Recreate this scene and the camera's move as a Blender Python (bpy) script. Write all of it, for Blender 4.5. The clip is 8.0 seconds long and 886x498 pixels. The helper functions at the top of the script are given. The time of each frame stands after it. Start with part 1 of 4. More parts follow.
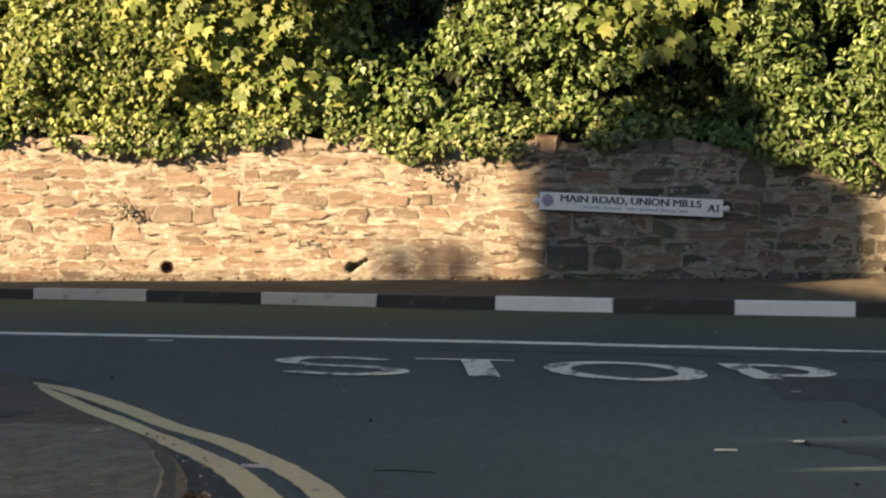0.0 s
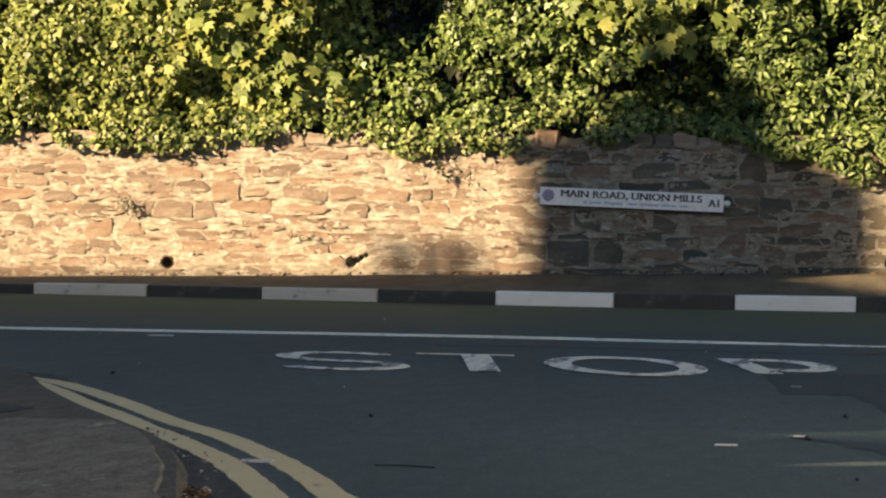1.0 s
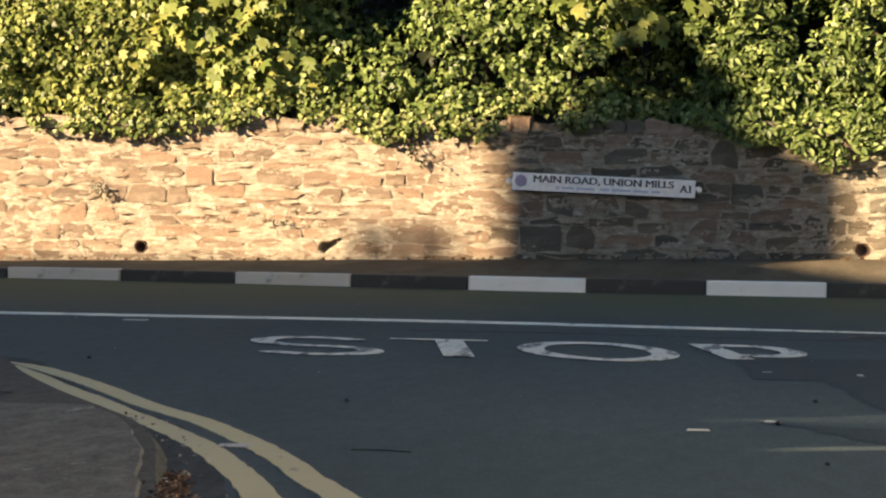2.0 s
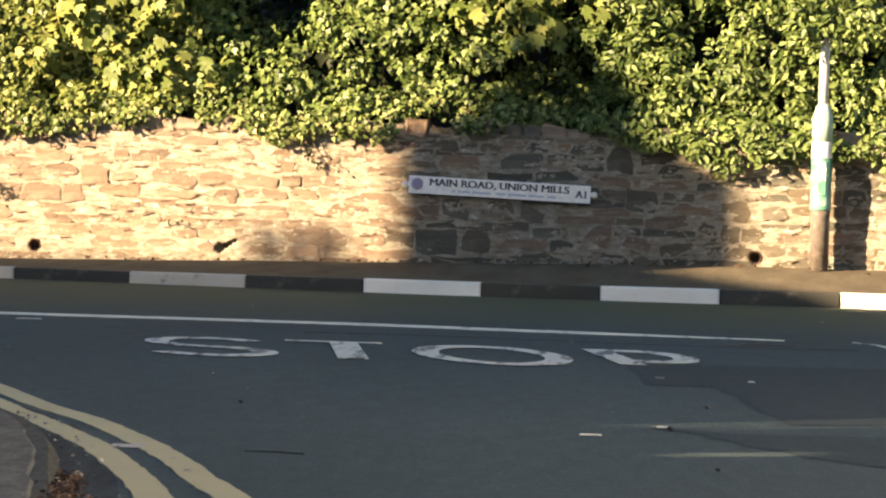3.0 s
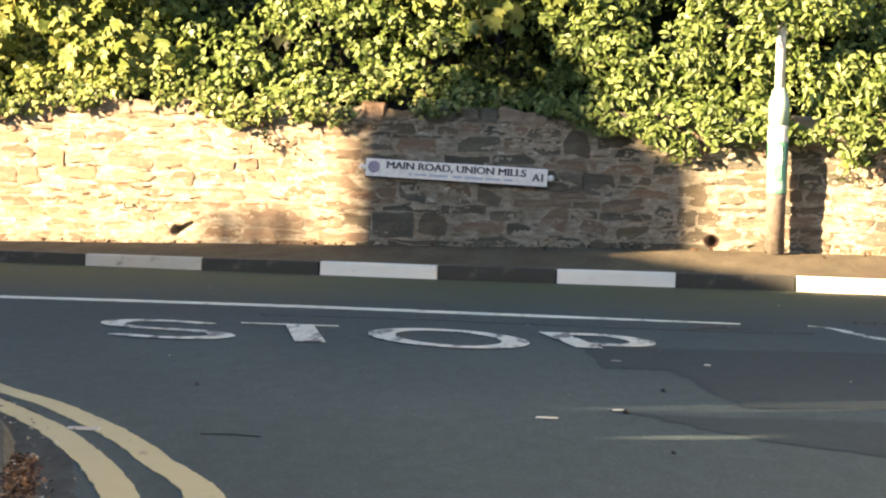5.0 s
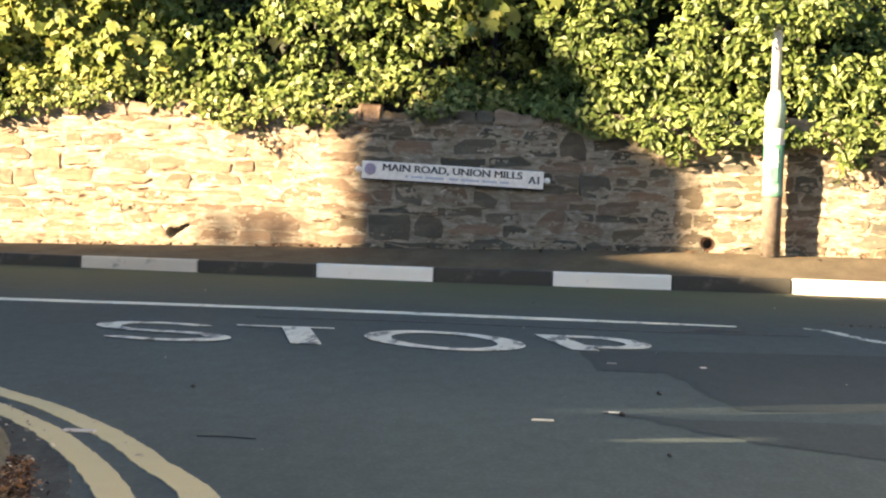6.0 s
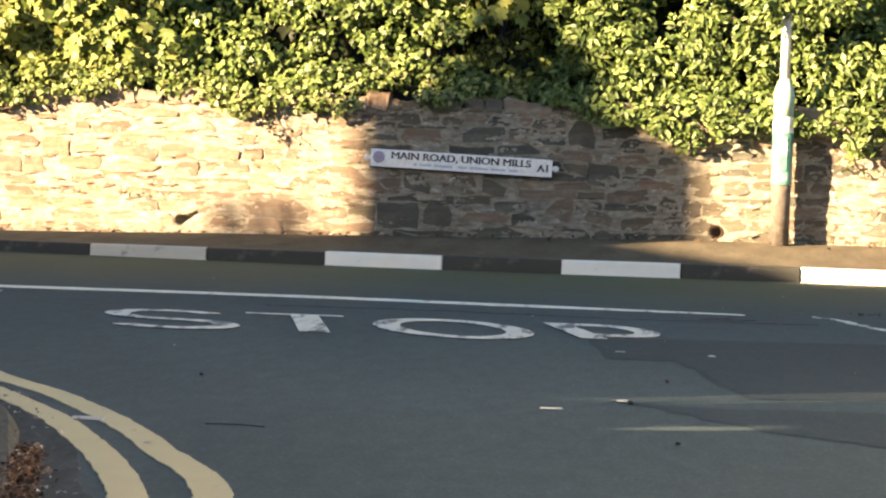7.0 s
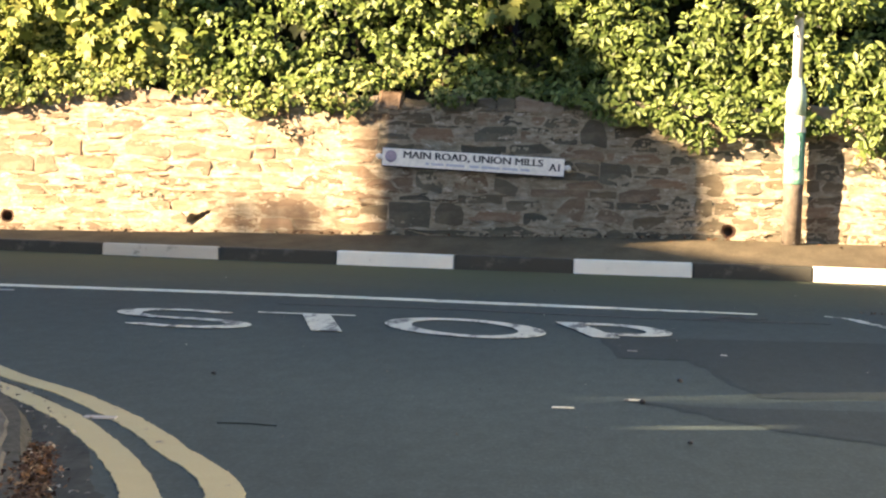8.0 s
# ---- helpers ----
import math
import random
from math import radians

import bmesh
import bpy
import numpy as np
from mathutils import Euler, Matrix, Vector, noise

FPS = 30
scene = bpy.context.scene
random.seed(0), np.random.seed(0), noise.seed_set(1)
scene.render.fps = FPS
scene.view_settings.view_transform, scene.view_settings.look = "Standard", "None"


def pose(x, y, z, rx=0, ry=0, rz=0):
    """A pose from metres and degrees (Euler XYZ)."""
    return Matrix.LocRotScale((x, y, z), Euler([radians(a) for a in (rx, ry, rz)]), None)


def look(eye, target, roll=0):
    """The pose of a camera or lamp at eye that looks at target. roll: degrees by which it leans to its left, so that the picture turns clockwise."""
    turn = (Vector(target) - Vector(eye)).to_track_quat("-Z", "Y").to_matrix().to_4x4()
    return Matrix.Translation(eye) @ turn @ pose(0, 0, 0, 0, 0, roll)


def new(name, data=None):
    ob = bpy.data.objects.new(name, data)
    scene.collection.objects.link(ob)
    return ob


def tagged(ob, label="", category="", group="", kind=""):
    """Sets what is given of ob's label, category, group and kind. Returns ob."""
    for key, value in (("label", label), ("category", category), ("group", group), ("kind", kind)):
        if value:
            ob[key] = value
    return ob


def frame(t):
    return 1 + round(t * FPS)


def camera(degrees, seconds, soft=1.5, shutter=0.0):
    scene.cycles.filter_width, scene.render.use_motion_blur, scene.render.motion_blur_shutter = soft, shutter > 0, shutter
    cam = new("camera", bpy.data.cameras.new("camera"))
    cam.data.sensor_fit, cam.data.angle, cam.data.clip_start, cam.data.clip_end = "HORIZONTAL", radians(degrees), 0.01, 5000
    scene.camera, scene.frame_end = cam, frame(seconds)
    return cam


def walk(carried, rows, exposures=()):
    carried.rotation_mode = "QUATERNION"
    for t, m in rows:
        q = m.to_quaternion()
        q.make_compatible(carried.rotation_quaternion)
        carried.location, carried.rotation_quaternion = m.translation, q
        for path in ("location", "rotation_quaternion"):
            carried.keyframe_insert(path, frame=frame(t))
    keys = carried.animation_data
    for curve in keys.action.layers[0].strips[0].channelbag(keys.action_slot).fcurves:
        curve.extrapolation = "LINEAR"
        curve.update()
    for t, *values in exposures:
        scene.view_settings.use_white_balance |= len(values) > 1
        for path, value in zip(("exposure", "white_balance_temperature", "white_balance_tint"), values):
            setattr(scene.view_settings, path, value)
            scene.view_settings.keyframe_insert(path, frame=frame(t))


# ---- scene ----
cam = camera(20.2, 8.0, soft=2.2)
ROWS = [
    (0.0, 2.103, -18.994, 0.750, 89.158, -0.701, 7.526),
    (0.5, 2.103, -18.994, 0.750, 89.099, -0.703, 7.493),
    (1.0, 2.103, -18.994, 0.750, 89.042, -0.715, 7.538),
    (1.2, 2.103, -18.994, 0.750, 88.959, -0.700, 7.527),
    (2.3, 2.099, -19.100, 0.764, 88.618, -1.176, 6.087),
    (2.5, 2.099, -19.100, 0.764, 88.619, -1.483, 5.389),
    (3.0, 2.099, -19.100, 0.764, 88.787, -1.630, 4.479),
    (3.5, 2.099, -19.100, 0.764, 88.534, -1.699, 4.218),
    (4.0, 2.099, -19.100, 0.764, 87.612, -1.851, 3.934),
    (4.5, 2.099, -19.100, 0.764, 88.284, -1.735, 3.586),
    (6.0, 2.099, -19.100, 0.764, 88.480, -1.817, 3.397),
    (6.5, 2.099, -19.100, 0.764, 88.418, -1.815, 3.560),
    (7.0, 2.099, -19.100, 0.764, 88.199, -1.881, 3.597),
    (7.5, 2.099, -19.100, 0.764, 88.216, -1.836, 3.787),
    (8.0, 2.099, -19.100, 0.764, 88.173, -1.857, 3.872),
]
walk(cam, [(t, pose(x, y, z, rx, ry, rz)) for t, x, y, z, rx, ry, rz in ROWS],
     exposures=[(0.0, 2.36, 6500, 8), (1.2, 2.36, 6500, 8), (2.3, 2.66, 6600, 9), (3.0, 2.90, 6700, 9), (3.5, 2.99, 6750, 9), (4.0, 3.32, 6800, 9), (4.5, 3.43, 6800, 9), (6.0, 3.36, 6800, 9), (8.0, 3.36, 6800, 9)])

# ---- light: low evening sun along the main road, clear sky ----
SUN_EL = radians(16.0)
SUN_AZ = radians(54.5)          # from the stone wall's normal, towards -x
TO_SUN = Vector((-math.sin(SUN_AZ) * math.cos(SUN_EL), -math.cos(SUN_AZ) * math.cos(SUN_EL), math.sin(SUN_EL)))
world = bpy.data.worlds.new("evening_sky")
scene.world = world
world.use_nodes = True
wn = world.node_tree.nodes
sky = wn.new("ShaderNodeTexSky")
sky.sky_type, sky.sun_disc = "NISHITA", False
sky.sun_elevation, sky.sun_rotation = SUN_EL, math.atan2(TO_SUN.x, TO_SUN.y)
sky.air_density, sky.dust_density, sky.ozone_density = 0.5, 0.1, 0.4
world.node_tree.links.new(sky.outputs[0], wn["Background"].inputs[0])
wn["Background"].inputs[1].default_value = 0.056
sun_data = bpy.data.lights.new("sun", "SUN")
sun_data.energy, sun_data.angle, sun_data.color = 4.95, radians(0.53), (1.0, 0.72, 0.47)
sun = new("sun", sun_data)
sun.matrix_world = look(TO_SUN * 60, (0, 0, 0))


# ---- materials ----
def material(name, rough=0.8, spec=0.5):
    m = bpy.data.materials.new(name)
    m.use_nodes = True
    b = m.node_tree.nodes["Principled BSDF"]
    b.inputs["Roughness"].default_value = rough
    b.inputs["Specular IOR Level"].default_value = spec
    return m, m.node_tree.nodes, m.node_tree.links, b


def noise_node(n, l, scale, detail=4.0, rough=0.6, stretch=None):
    """A noise texture in object metres."""
    tc = n.new("ShaderNodeTexCoord")
    t = n.new("ShaderNodeTexNoise")
    t.inputs["Scale"].default_value, t.inputs["Detail"].default_value, t.inputs["Roughness"].default_value = scale, detail, rough
    if stretch:
        mp = n.new("ShaderNodeMapping")
        mp.inputs["Scale"].default_value = stretch
        l.new(tc.outputs["Object"], mp.inputs[0])
        l.new(mp.outputs[0], t.inputs["Vector"])
    else:
        l.new(tc.outputs["Object"], t.inputs["Vector"])
    return t.outputs["Fac"]


def ramp(n, l, fac, stops):
    r = n.new("ShaderNodeValToRGB")
    e = r.color_ramp.elements
    while len(e) < len(stops):
        e.new(0.5)
    for k, (p, c) in zip(e, stops):
        k.position = p
        k.color = (*c, 1) if len(c) == 3 else c
    l.new(fac, r.inputs[0])
    return r.outputs[0]


def mix(n, l, fac, a, b, mode="MIX"):
    m = n.new("ShaderNodeMix")
    m.data_type, m.blend_type = "RGBA", mode
    for sock, v in ((m.inputs[0], fac), (m.inputs[6], a), (m.inputs[7], b)):
        if isinstance(v, bpy.types.NodeSocket):
            l.new(v, sock)
        else:
            sock.default_value = v if not isinstance(v, tuple) else (*v, 1)[:4]
    return m.outputs[2]


def bump(n, l, b, height, strength, distance):
    k = n.new("ShaderNodeBump")
    k.inputs["Strength"].default_value, k.inputs["Distance"].default_value = strength, distance
    l.new(height, k.inputs["Height"])
    l.new(k.outputs[0], b.inputs["Normal"])


def mottled(name, dark, light, scale, rough=0.85, spec=0.3, grain=60.0, depth=0.004, stain=None, stain_scale=1.2, stain_amount=(0.5, 0.75), stretch=None):
    """Two colours mixed by noise, fine grain in the relief, and a broad stain."""
    m, n, l, b = material(name, rough, spec)
    c = ramp(n, l, noise_node(n, l, scale, 6, 0.65, stretch), [(0.3, dark), (0.7, light)])
    g = noise_node(n, l, grain, 3, 0.6, stretch)
    c = mix(n, l, 0.35, c, ramp(n, l, g, [(0.3, (0.35, 0.35, 0.35)), (0.7, (1, 1, 1))]), "MULTIPLY")
    if stain:
        s = ramp(n, l, noise_node(n, l, stain_scale, 5, 0.6, stretch), [(stain_amount[0], (0, 0, 0)), (stain_amount[1], (1, 1, 1))])
        c = mix(n, l, s, c, stain)
    l.new(c, b.inputs["Base Color"])
    bump(n, l, b, g, 0.7, depth)
    return m


def stone_material(name, tones, lime_colour, lime_amount):
    """Rubble stone in one set of tones: tone by stone, streaked along the bed, smeared with lime."""
    m, n, l, b = material(name, 0.9, 0.22)
    info = n.new("ShaderNodeObjectInfo")
    own = ramp(n, l, info.outputs["Random"], [(i / (len(tones) - 1), c) for i, c in enumerate(tones)])
    streak = noise_node(n, l, 9, 6, 0.7, (0.5, 1, 2.6))
    c = mix(n, l, 0.7, own, ramp(n, l, streak, [(0.25, (0.6, 0.59, 0.57)), (0.75, (1.3, 1.27, 1.22))]), "MULTIPLY")
    lime = ramp(n, l, noise_node(n, l, 6, 8, 0.75, (0.7, 1, 1.4)), [(0.48, (0, 0, 0)), (0.66, (lime_amount, lime_amount, lime_amount))])
    c = mix(n, l, lime, c, lime_colour)
    l.new(c, b.inputs["Base Color"])
    bump(n, l, b, noise_node(n, l, 13, 10, 0.85, (0.55, 1, 2.0)), 1.0, 0.05)
    return m


def mortar_material():
    m, n, l, b = material("lime_mortar", 0.95, 0.2)
    c = ramp(n, l, noise_node(n, l, 7, 6, 0.7), [(0.28, (0.31, 0.272, 0.202)), (0.48, (0.45, 0.402, 0.308)), (0.75, (0.60, 0.54, 0.425))])
    c = mix(n, l, ramp(n, l, noise_node(n, l, 1.6, 4), [(0.55, (0, 0, 0)), (0.75, (0.5, 0.5, 0.5))]), c, (0.26, 0.22, 0.155))
    flecks = ramp(n, l, noise_node(n, l, 17, 5, 0.65, (0.6, 1, 1.2)), [(0.60, (0, 0, 0)), (0.66, (1, 1, 1))])
    c = mix(n, l, flecks, c, (0.74, 0.70, 0.61))
    lumps = ramp(n, l, noise_node(n, l, 22, 6, 0.7, (0.45, 1, 1.5)), [(0.40, (0.60, 0.58, 0.52)), (0.58, (1.08, 1.08, 1.06))])
    c = mix(n, l, 0.8, c, lumps, "MULTIPLY")
    l.new(c, b.inputs["Base Color"])
    bump(n, l, b, noise_node(n, l, 15, 10, 0.85, (0.6, 1, 1.8)), 1.0, 0.055)
    return m


def asphalt_material(name, dark, light, spec=0.18, rough=0.8, reflection_tint=None):
    """Worn bitumen with pale stone chips, broad wear and fine cracks."""
    m, n, l, b = material(name, rough, spec)
    chips = noise_node(n, l, 75, 3, 0.6, (1, 0.3, 1))
    wear = noise_node(n, l, 0.7, 5, 0.6, (1, 0.35, 1))
    c = ramp(n, l, wear, [(0.3, dark), (0.7, light)])
    c = mix(n, l, 0.4, c, ramp(n, l, chips, [(0.3, (0.55, 0.55, 0.55)), (0.55, (1, 1, 1)), (0.72, (1.9, 1.85, 1.75))]), "MULTIPLY")
    blot = ramp(n, l, noise_node(n, l, 14, 7, 0.75, (1, 0.28, 1)), [(0.3, (0.74, 0.74, 0.74)), (0.7, (1.2, 1.2, 1.2))])
    c = mix(n, l, 1.0, c, blot, "MULTIPLY")
    # olive tint towards the far kerb paints the reflection of hedge and wall
    if reflection_tint:
        tc = n.new("ShaderNodeTexCoord")
        xyz = n.new("ShaderNodeSeparateXYZ")
        l.new(tc.outputs["Object"], xyz.inputs[0])
        wob = n.new("ShaderNodeMath")
        wob.operation = "MULTIPLY_ADD"
        wob.inputs[1].default_value = 2.2
        l.new(noise_node(n, l, 0.8, 4), wob.inputs[0])
        l.new(xyz.outputs["Y"], wob.inputs[2])
        mr = n.new("ShaderNodeMapRange")
        mr.inputs["From Min"].default_value, mr.inputs["From Max"].default_value = -3.8, 0.4
        mr.inputs["To Max"].default_value = 1.0
        l.new(wob.outputs[0], mr.inputs["Value"])
        c = mix(n, l, mr.outputs[0], c, reflection_tint)
    l.new(c, b.inputs["Base Color"])
    bump(n, l, b, chips, 0.4, 0.003)
    return m


def paint_material(name, colour, under, worn=(0.56, 0.66), dirt=(0.5, 0.47, 0.42), rough=0.6, scale=6.0, streaks=None):
    """Road or kerb paint, worn through in flakes."""
    m, n, l, b = material(name, rough, 0.35)
    c = mix(n, l, ramp(n, l, noise_node(n, l, 3.0, 6, 0.7), [(0.35, (0, 0, 0)), (0.8, (0.6, 0.6, 0.6))]), colour, tuple(a * d for a, d in zip(colour, dirt)))
    flakes = ramp(n, l, noise_node(n, l, scale, 8, 0.75, streaks), [(worn[0], (0, 0, 0)), (worn[1], (1, 1, 1))])
    c = mix(n, l, flakes, c, under)
    l.new(c, b.inputs["Base Color"])
    bump(n, l, b, noise_node(n, l, 70, 4), 0.5, 0.004)
    return m


def leaf_material(name, stops, gloss=0.42, through_light=0.3):
    """Leaves: colour by leaf, part of the light shining through."""
    m, n, l, b = material(name, gloss, 0.2)
    geo = n.new("ShaderNodeNewGeometry")
    c = ramp(n, l, geo.outputs["Random Per Island"], stops)
    c = mix(n, l, 0.5, c, ramp(n, l, noise_node(n, l, 1.7, 3), [(0.3, (0.55, 0.6, 0.5)), (0.7, (1.3, 1.25, 1.1))]), "MULTIPLY")
    l.new(c, b.inputs["Base Color"])
    tr = n.new("ShaderNodeBsdfTranslucent")
    l.new(c, tr.inputs[0])
    ms = n.new("ShaderNodeMixShader")
    ms.inputs[0].default_value = through_light
    l.new(b.outputs[0], ms.inputs[1])
    l.new(tr.outputs[0], ms.inputs[2])
    l.new(ms.outputs[0], n["Material Output"].inputs[0])
    return m


LIME = (0.43, 0.38, 0.28)
TAN_STONE = stone_material("tan_rubble_stone", [(0.18, 0.138, 0.098), (0.26, 0.192, 0.132), (0.225, 0.177, 0.128), (0.31, 0.218, 0.146), (0.30, 0.241, 0.174)], LIME, 0.6)
DARK_STONE = stone_material("dark_rubble_stone", [(0.085, 0.084, 0.067), (0.155, 0.150, 0.114), (0.118, 0.115, 0.090), (0.195, 0.160, 0.106), (0.170, 0.162, 0.126)], LIME, 0.24)
COPING_STONE = stone_material("limed_coping_stone", [(0.27, 0.22, 0.16), (0.38, 0.305, 0.22), (0.32, 0.25, 0.175), (0.42, 0.345, 0.25)], LIME, 0.8)
MORTAR = mortar_material()
RUST_STONE = mottled("rust_stained_stone", (0.13, 0.085, 0.052), (0.34, 0.25, 0.165), 12, 0.9, 0.2, 50, 0.012)
ASPHALT = asphalt_material("asphalt", (0.0295, 0.0440, 0.0425), (0.041, 0.0610, 0.059), reflection_tint=(0.076, 0.083, 0.046))
ASPHALT_PATCH = asphalt_material("asphalt_patch", (0.0175, 0.0262, 0.0255), (0.024, 0.0352, 0.034))
TAR = mottled("tar_seam", (0.012, 0.012, 0.013), (0.03, 0.03, 0.03), 12, 0.6, 0.4)
PAVING = mottled("worn_paving", (0.042, 0.045, 0.037), (0.088, 0.090, 0.074), 20, 0.9, 0.1, 80, 0.006, (0.06, 0.062, 0.054), 2.6, (0.52, 0.7), (1, 0.4, 1))
SLAB = mottled("worn_concrete", (0.072, 0.074, 0.062), (0.150, 0.150, 0.126), 16, 0.9, 0.1, 50, 0.008, (0.28, 0.275, 0.24), 11.0, (0.62, 0.74), (1, 0.35, 1))
FOOTWAY = mottled("footway_asphalt", (0.082, 0.071, 0.047), (0.15, 0.126, 0.083), 5, 0.9, 0.12, 80, 0.006, (0.08, 0.06, 0.04), 2.0, (0.5, 0.75), (1, 0.3, 1))
GUTTER = mottled("gutter_grit", (0.022, 0.028, 0.027), (0.055, 0.063, 0.059), 14, 0.9, 0.1, 60, 0.006, stretch=(1, 0.2, 1))
ROAD_WHITE = paint_material("worn_white_road_paint", (0.54, 0.56, 0.475), (0.075, 0.08, 0.078), (0.50, 0.58), scale=9.0, streaks=(1, 0.16, 1))
LINE_WHITE = paint_material("white_line_paint", (0.61, 0.64, 0.54), (0.10, 0.10, 0.098), (0.56, 0.66), scale=9.0, streaks=(1, 0.2, 1))
ROAD_YELLOW = paint_material("faded_yellow_road_paint", (0.335, 0.305, 0.158), (0.10, 0.098, 0.09), (0.62, 0.68), (0.8, 0.78, 0.74), scale=16, streaks=(1, 0.3, 1))
ROAD_FADED = paint_material("faded_road_paint", (0.34, 0.34, 0.31), (0.09, 0.09, 0.088), (0.5, 0.62))
KERB_WHITE = paint_material("white_kerb_paint", (0.82, 0.80, 0.69), (0.22, 0.21, 0.18), (0.68, 0.72), (0.8, 0.78, 0.74))
KERB_WHITE_OLD = paint_material("old_white_kerb_paint", (0.55, 0.51, 0.41), (0.20, 0.185, 0.15), (0.58, 0.72), (0.75, 0.73, 0.70))
KERB_BLACK = paint_material("black_kerb_paint", (0.040, 0.040, 0.031), (0.105, 0.097, 0.075), (0.55, 0.70), (0.8, 0.8, 0.8))
EARTH = mottled("dark_earth", (0.014, 0.010, 0.007), (0.034, 0.026, 0.017), 8)
BARK = mottled("bark", (0.05, 0.037, 0.025), (0.12, 0.09, 0.06), 20, 0.9, 0.2, 60, 0.01)
SIGN_WHITE = mottled("sign_white", (0.80, 0.775, 0.68), (0.88, 0.855, 0.76), 4, 0.6, 0.2, 30, 0.0005, (0.62, 0.61, 0.58), 5.0, (0.6, 0.85))
SIGN_INK = mottled("sign_black", (0.02, 0.02, 0.022), (0.035, 0.035, 0.038), 20, 0.5)
SIGN_BLUE = mottled("sign_blue_grey", (0.42, 0.46, 0.54), (0.54, 0.57, 0.62), 30, 0.5)
SIGN_CREST = mottled("sign_crest", (0.26, 0.22, 0.30), (0.40, 0.36, 0.42), 40, 0.5)
SIGN_BACK = mottled("sign_backing", (0.03, 0.035, 0.06), (0.06, 0.065, 0.09), 20, 0.6)
POST_BARE = mottled("weathered_post", (0.06, 0.05, 0.038), (0.16, 0.135, 0.105), 14, 0.7, 0.4, 60, 0.002, (0.40, 0.37, 0.32), 9.0, (0.6, 0.72))
# pale blotches in the green imitate the sun's highlight on the post
POST_GREEN = mottled("green_post_paint", (0.065, 0.20, 0.13), (0.12, 0.28, 0.195), 10, 0.35, 0.6, 50, 0.001, (0.56, 0.64, 0.58), 6.0, (0.54, 0.66))
POST_PALE_GREEN = mottled("pale_green_paint", (0.24, 0.38, 0.29), (0.44, 0.54, 0.46), 9, 0.45, 0.4, 50, 0.001, (0.10, 0.25, 0.17), 6.0, (0.58, 0.68))
POST_PALE = mottled("pale_post_paint", (0.62, 0.64, 0.61), (0.74, 0.75, 0.72), 10, 0.4, 0.5, 50, 0.001, (0.4, 0.44, 0.4), 8.0)
PIPE_CLAY = mottled("clay_pipe", (0.05, 0.024, 0.015), (0.10, 0.05, 0.032), 20)
# render of the unseen houses, kept pale to bounce light into the shade
RENDER_WALL = mottled("rendered_house_wall", (0.66, 0.63, 0.56), (0.76, 0.73, 0.66), 2, 0.9)
SLATE = mottled("roof_slate", (0.07, 0.075, 0.085), (0.12, 0.125, 0.135), 6, 0.7)
DEAD_LEAF = leaf_material("dead_leaves", [(0.0, (0.022, 0.011, 0.006)), (0.5, (0.058, 0.032, 0.016)), (0.85, (0.13, 0.065, 0.028)), (1.0, (0.28, 0.21, 0.14))], 0.7, 0.1)
GRIT = leaf_material("pale_litter", [(0.0, (0.07, 0.068, 0.06)), (0.6, (0.16, 0.155, 0.14)), (1.0, (0.42, 0.41, 0.38))], 0.8, 0.0)
PRIVET = leaf_material("privet_leaves", [(0.0, (0.033, 0.054, 0.013)), (0.4, (0.080, 0.119, 0.030)), (0.75, (0.168, 0.220, 0.069)), (1.0, (0.260, 0.316, 0.114))], 0.42, 0.27)
GOLDEN = leaf_material("golden_hedge_leaves", [(0.0, (0.057, 0.079, 0.019)), (0.4, (0.125, 0.161, 0.040)), (0.75, (0.236, 0.267, 0.082)), (1.0, (0.343, 0.359, 0.127))], 0.42, 0.34)
IVY = leaf_material("ivy_leaves", [(0.0, (0.031, 0.052, 0.013)), (0.5, (0.103, 0.142, 0.037)), (0.85, (0.240, 0.268, 0.104)), (1.0, (0.370, 0.367, 0.148))], 0.42, 0.24)
# near-black leaf colour paints deep shade between the shrubs; dark wall weeds share it
DARK_SHADE_LEAF = leaf_material("dark_and_shade_leaves", [(0.0, (0.005, 0.009, 0.002)), (0.6, (0.012, 0.019, 0.004)), (1.0, (0.025, 0.033, 0.008))], 0.5, 0.15)
SYCAMORE = leaf_material("sycamore_leaves", [(0.0, (0.077, 0.108, 0.024)), (0.5, (0.142, 0.184, 0.051)), (1.0, (0.279, 0.288, 0.086))], 0.5, 0.34)


# ---- building helpers ----
def mesh_from(name, verts, faces, mat, smooth=False):
    me = bpy.data.meshes.new(name)
    me.from_pydata([tuple(v) for v in verts], [], [tuple(f) for f in faces])
    me.materials.append(mat)
    if smooth:
        me.polygons.foreach_set("use_smooth", [True] * len(me.polygons))
    me.update()
    return me


def part(name, bm, mat, parent, label=""):
    """One mesh object out of a bmesh, under a thing or a part."""
    me = bpy.data.meshes.new(name)
    bm.to_mesh(me)
    bm.free()
    me.materials.append(mat)
    ob = new(name, me)
    ob.parent = parent
    if label:
        tagged(ob, label)
    return ob


def box(bm, x0, x1, y0, y1, z0, z1, bevel=0.0):
    made = bmesh.ops.create_cube(bm, size=1.0, matrix=Matrix.Translation(((x0 + x1) / 2, (y0 + y1) / 2, (z0 + z1) / 2)) @ Matrix.Diagonal((x1 - x0, y1 - y0, z1 - z0, 1)))
    if bevel:
        edges = {e for v in made["verts"] for e in v.link_edges}
        bmesh.ops.bevel(bm, geom=list(edges), offset=bevel, segments=2, affect="EDGES", profile=0.5)


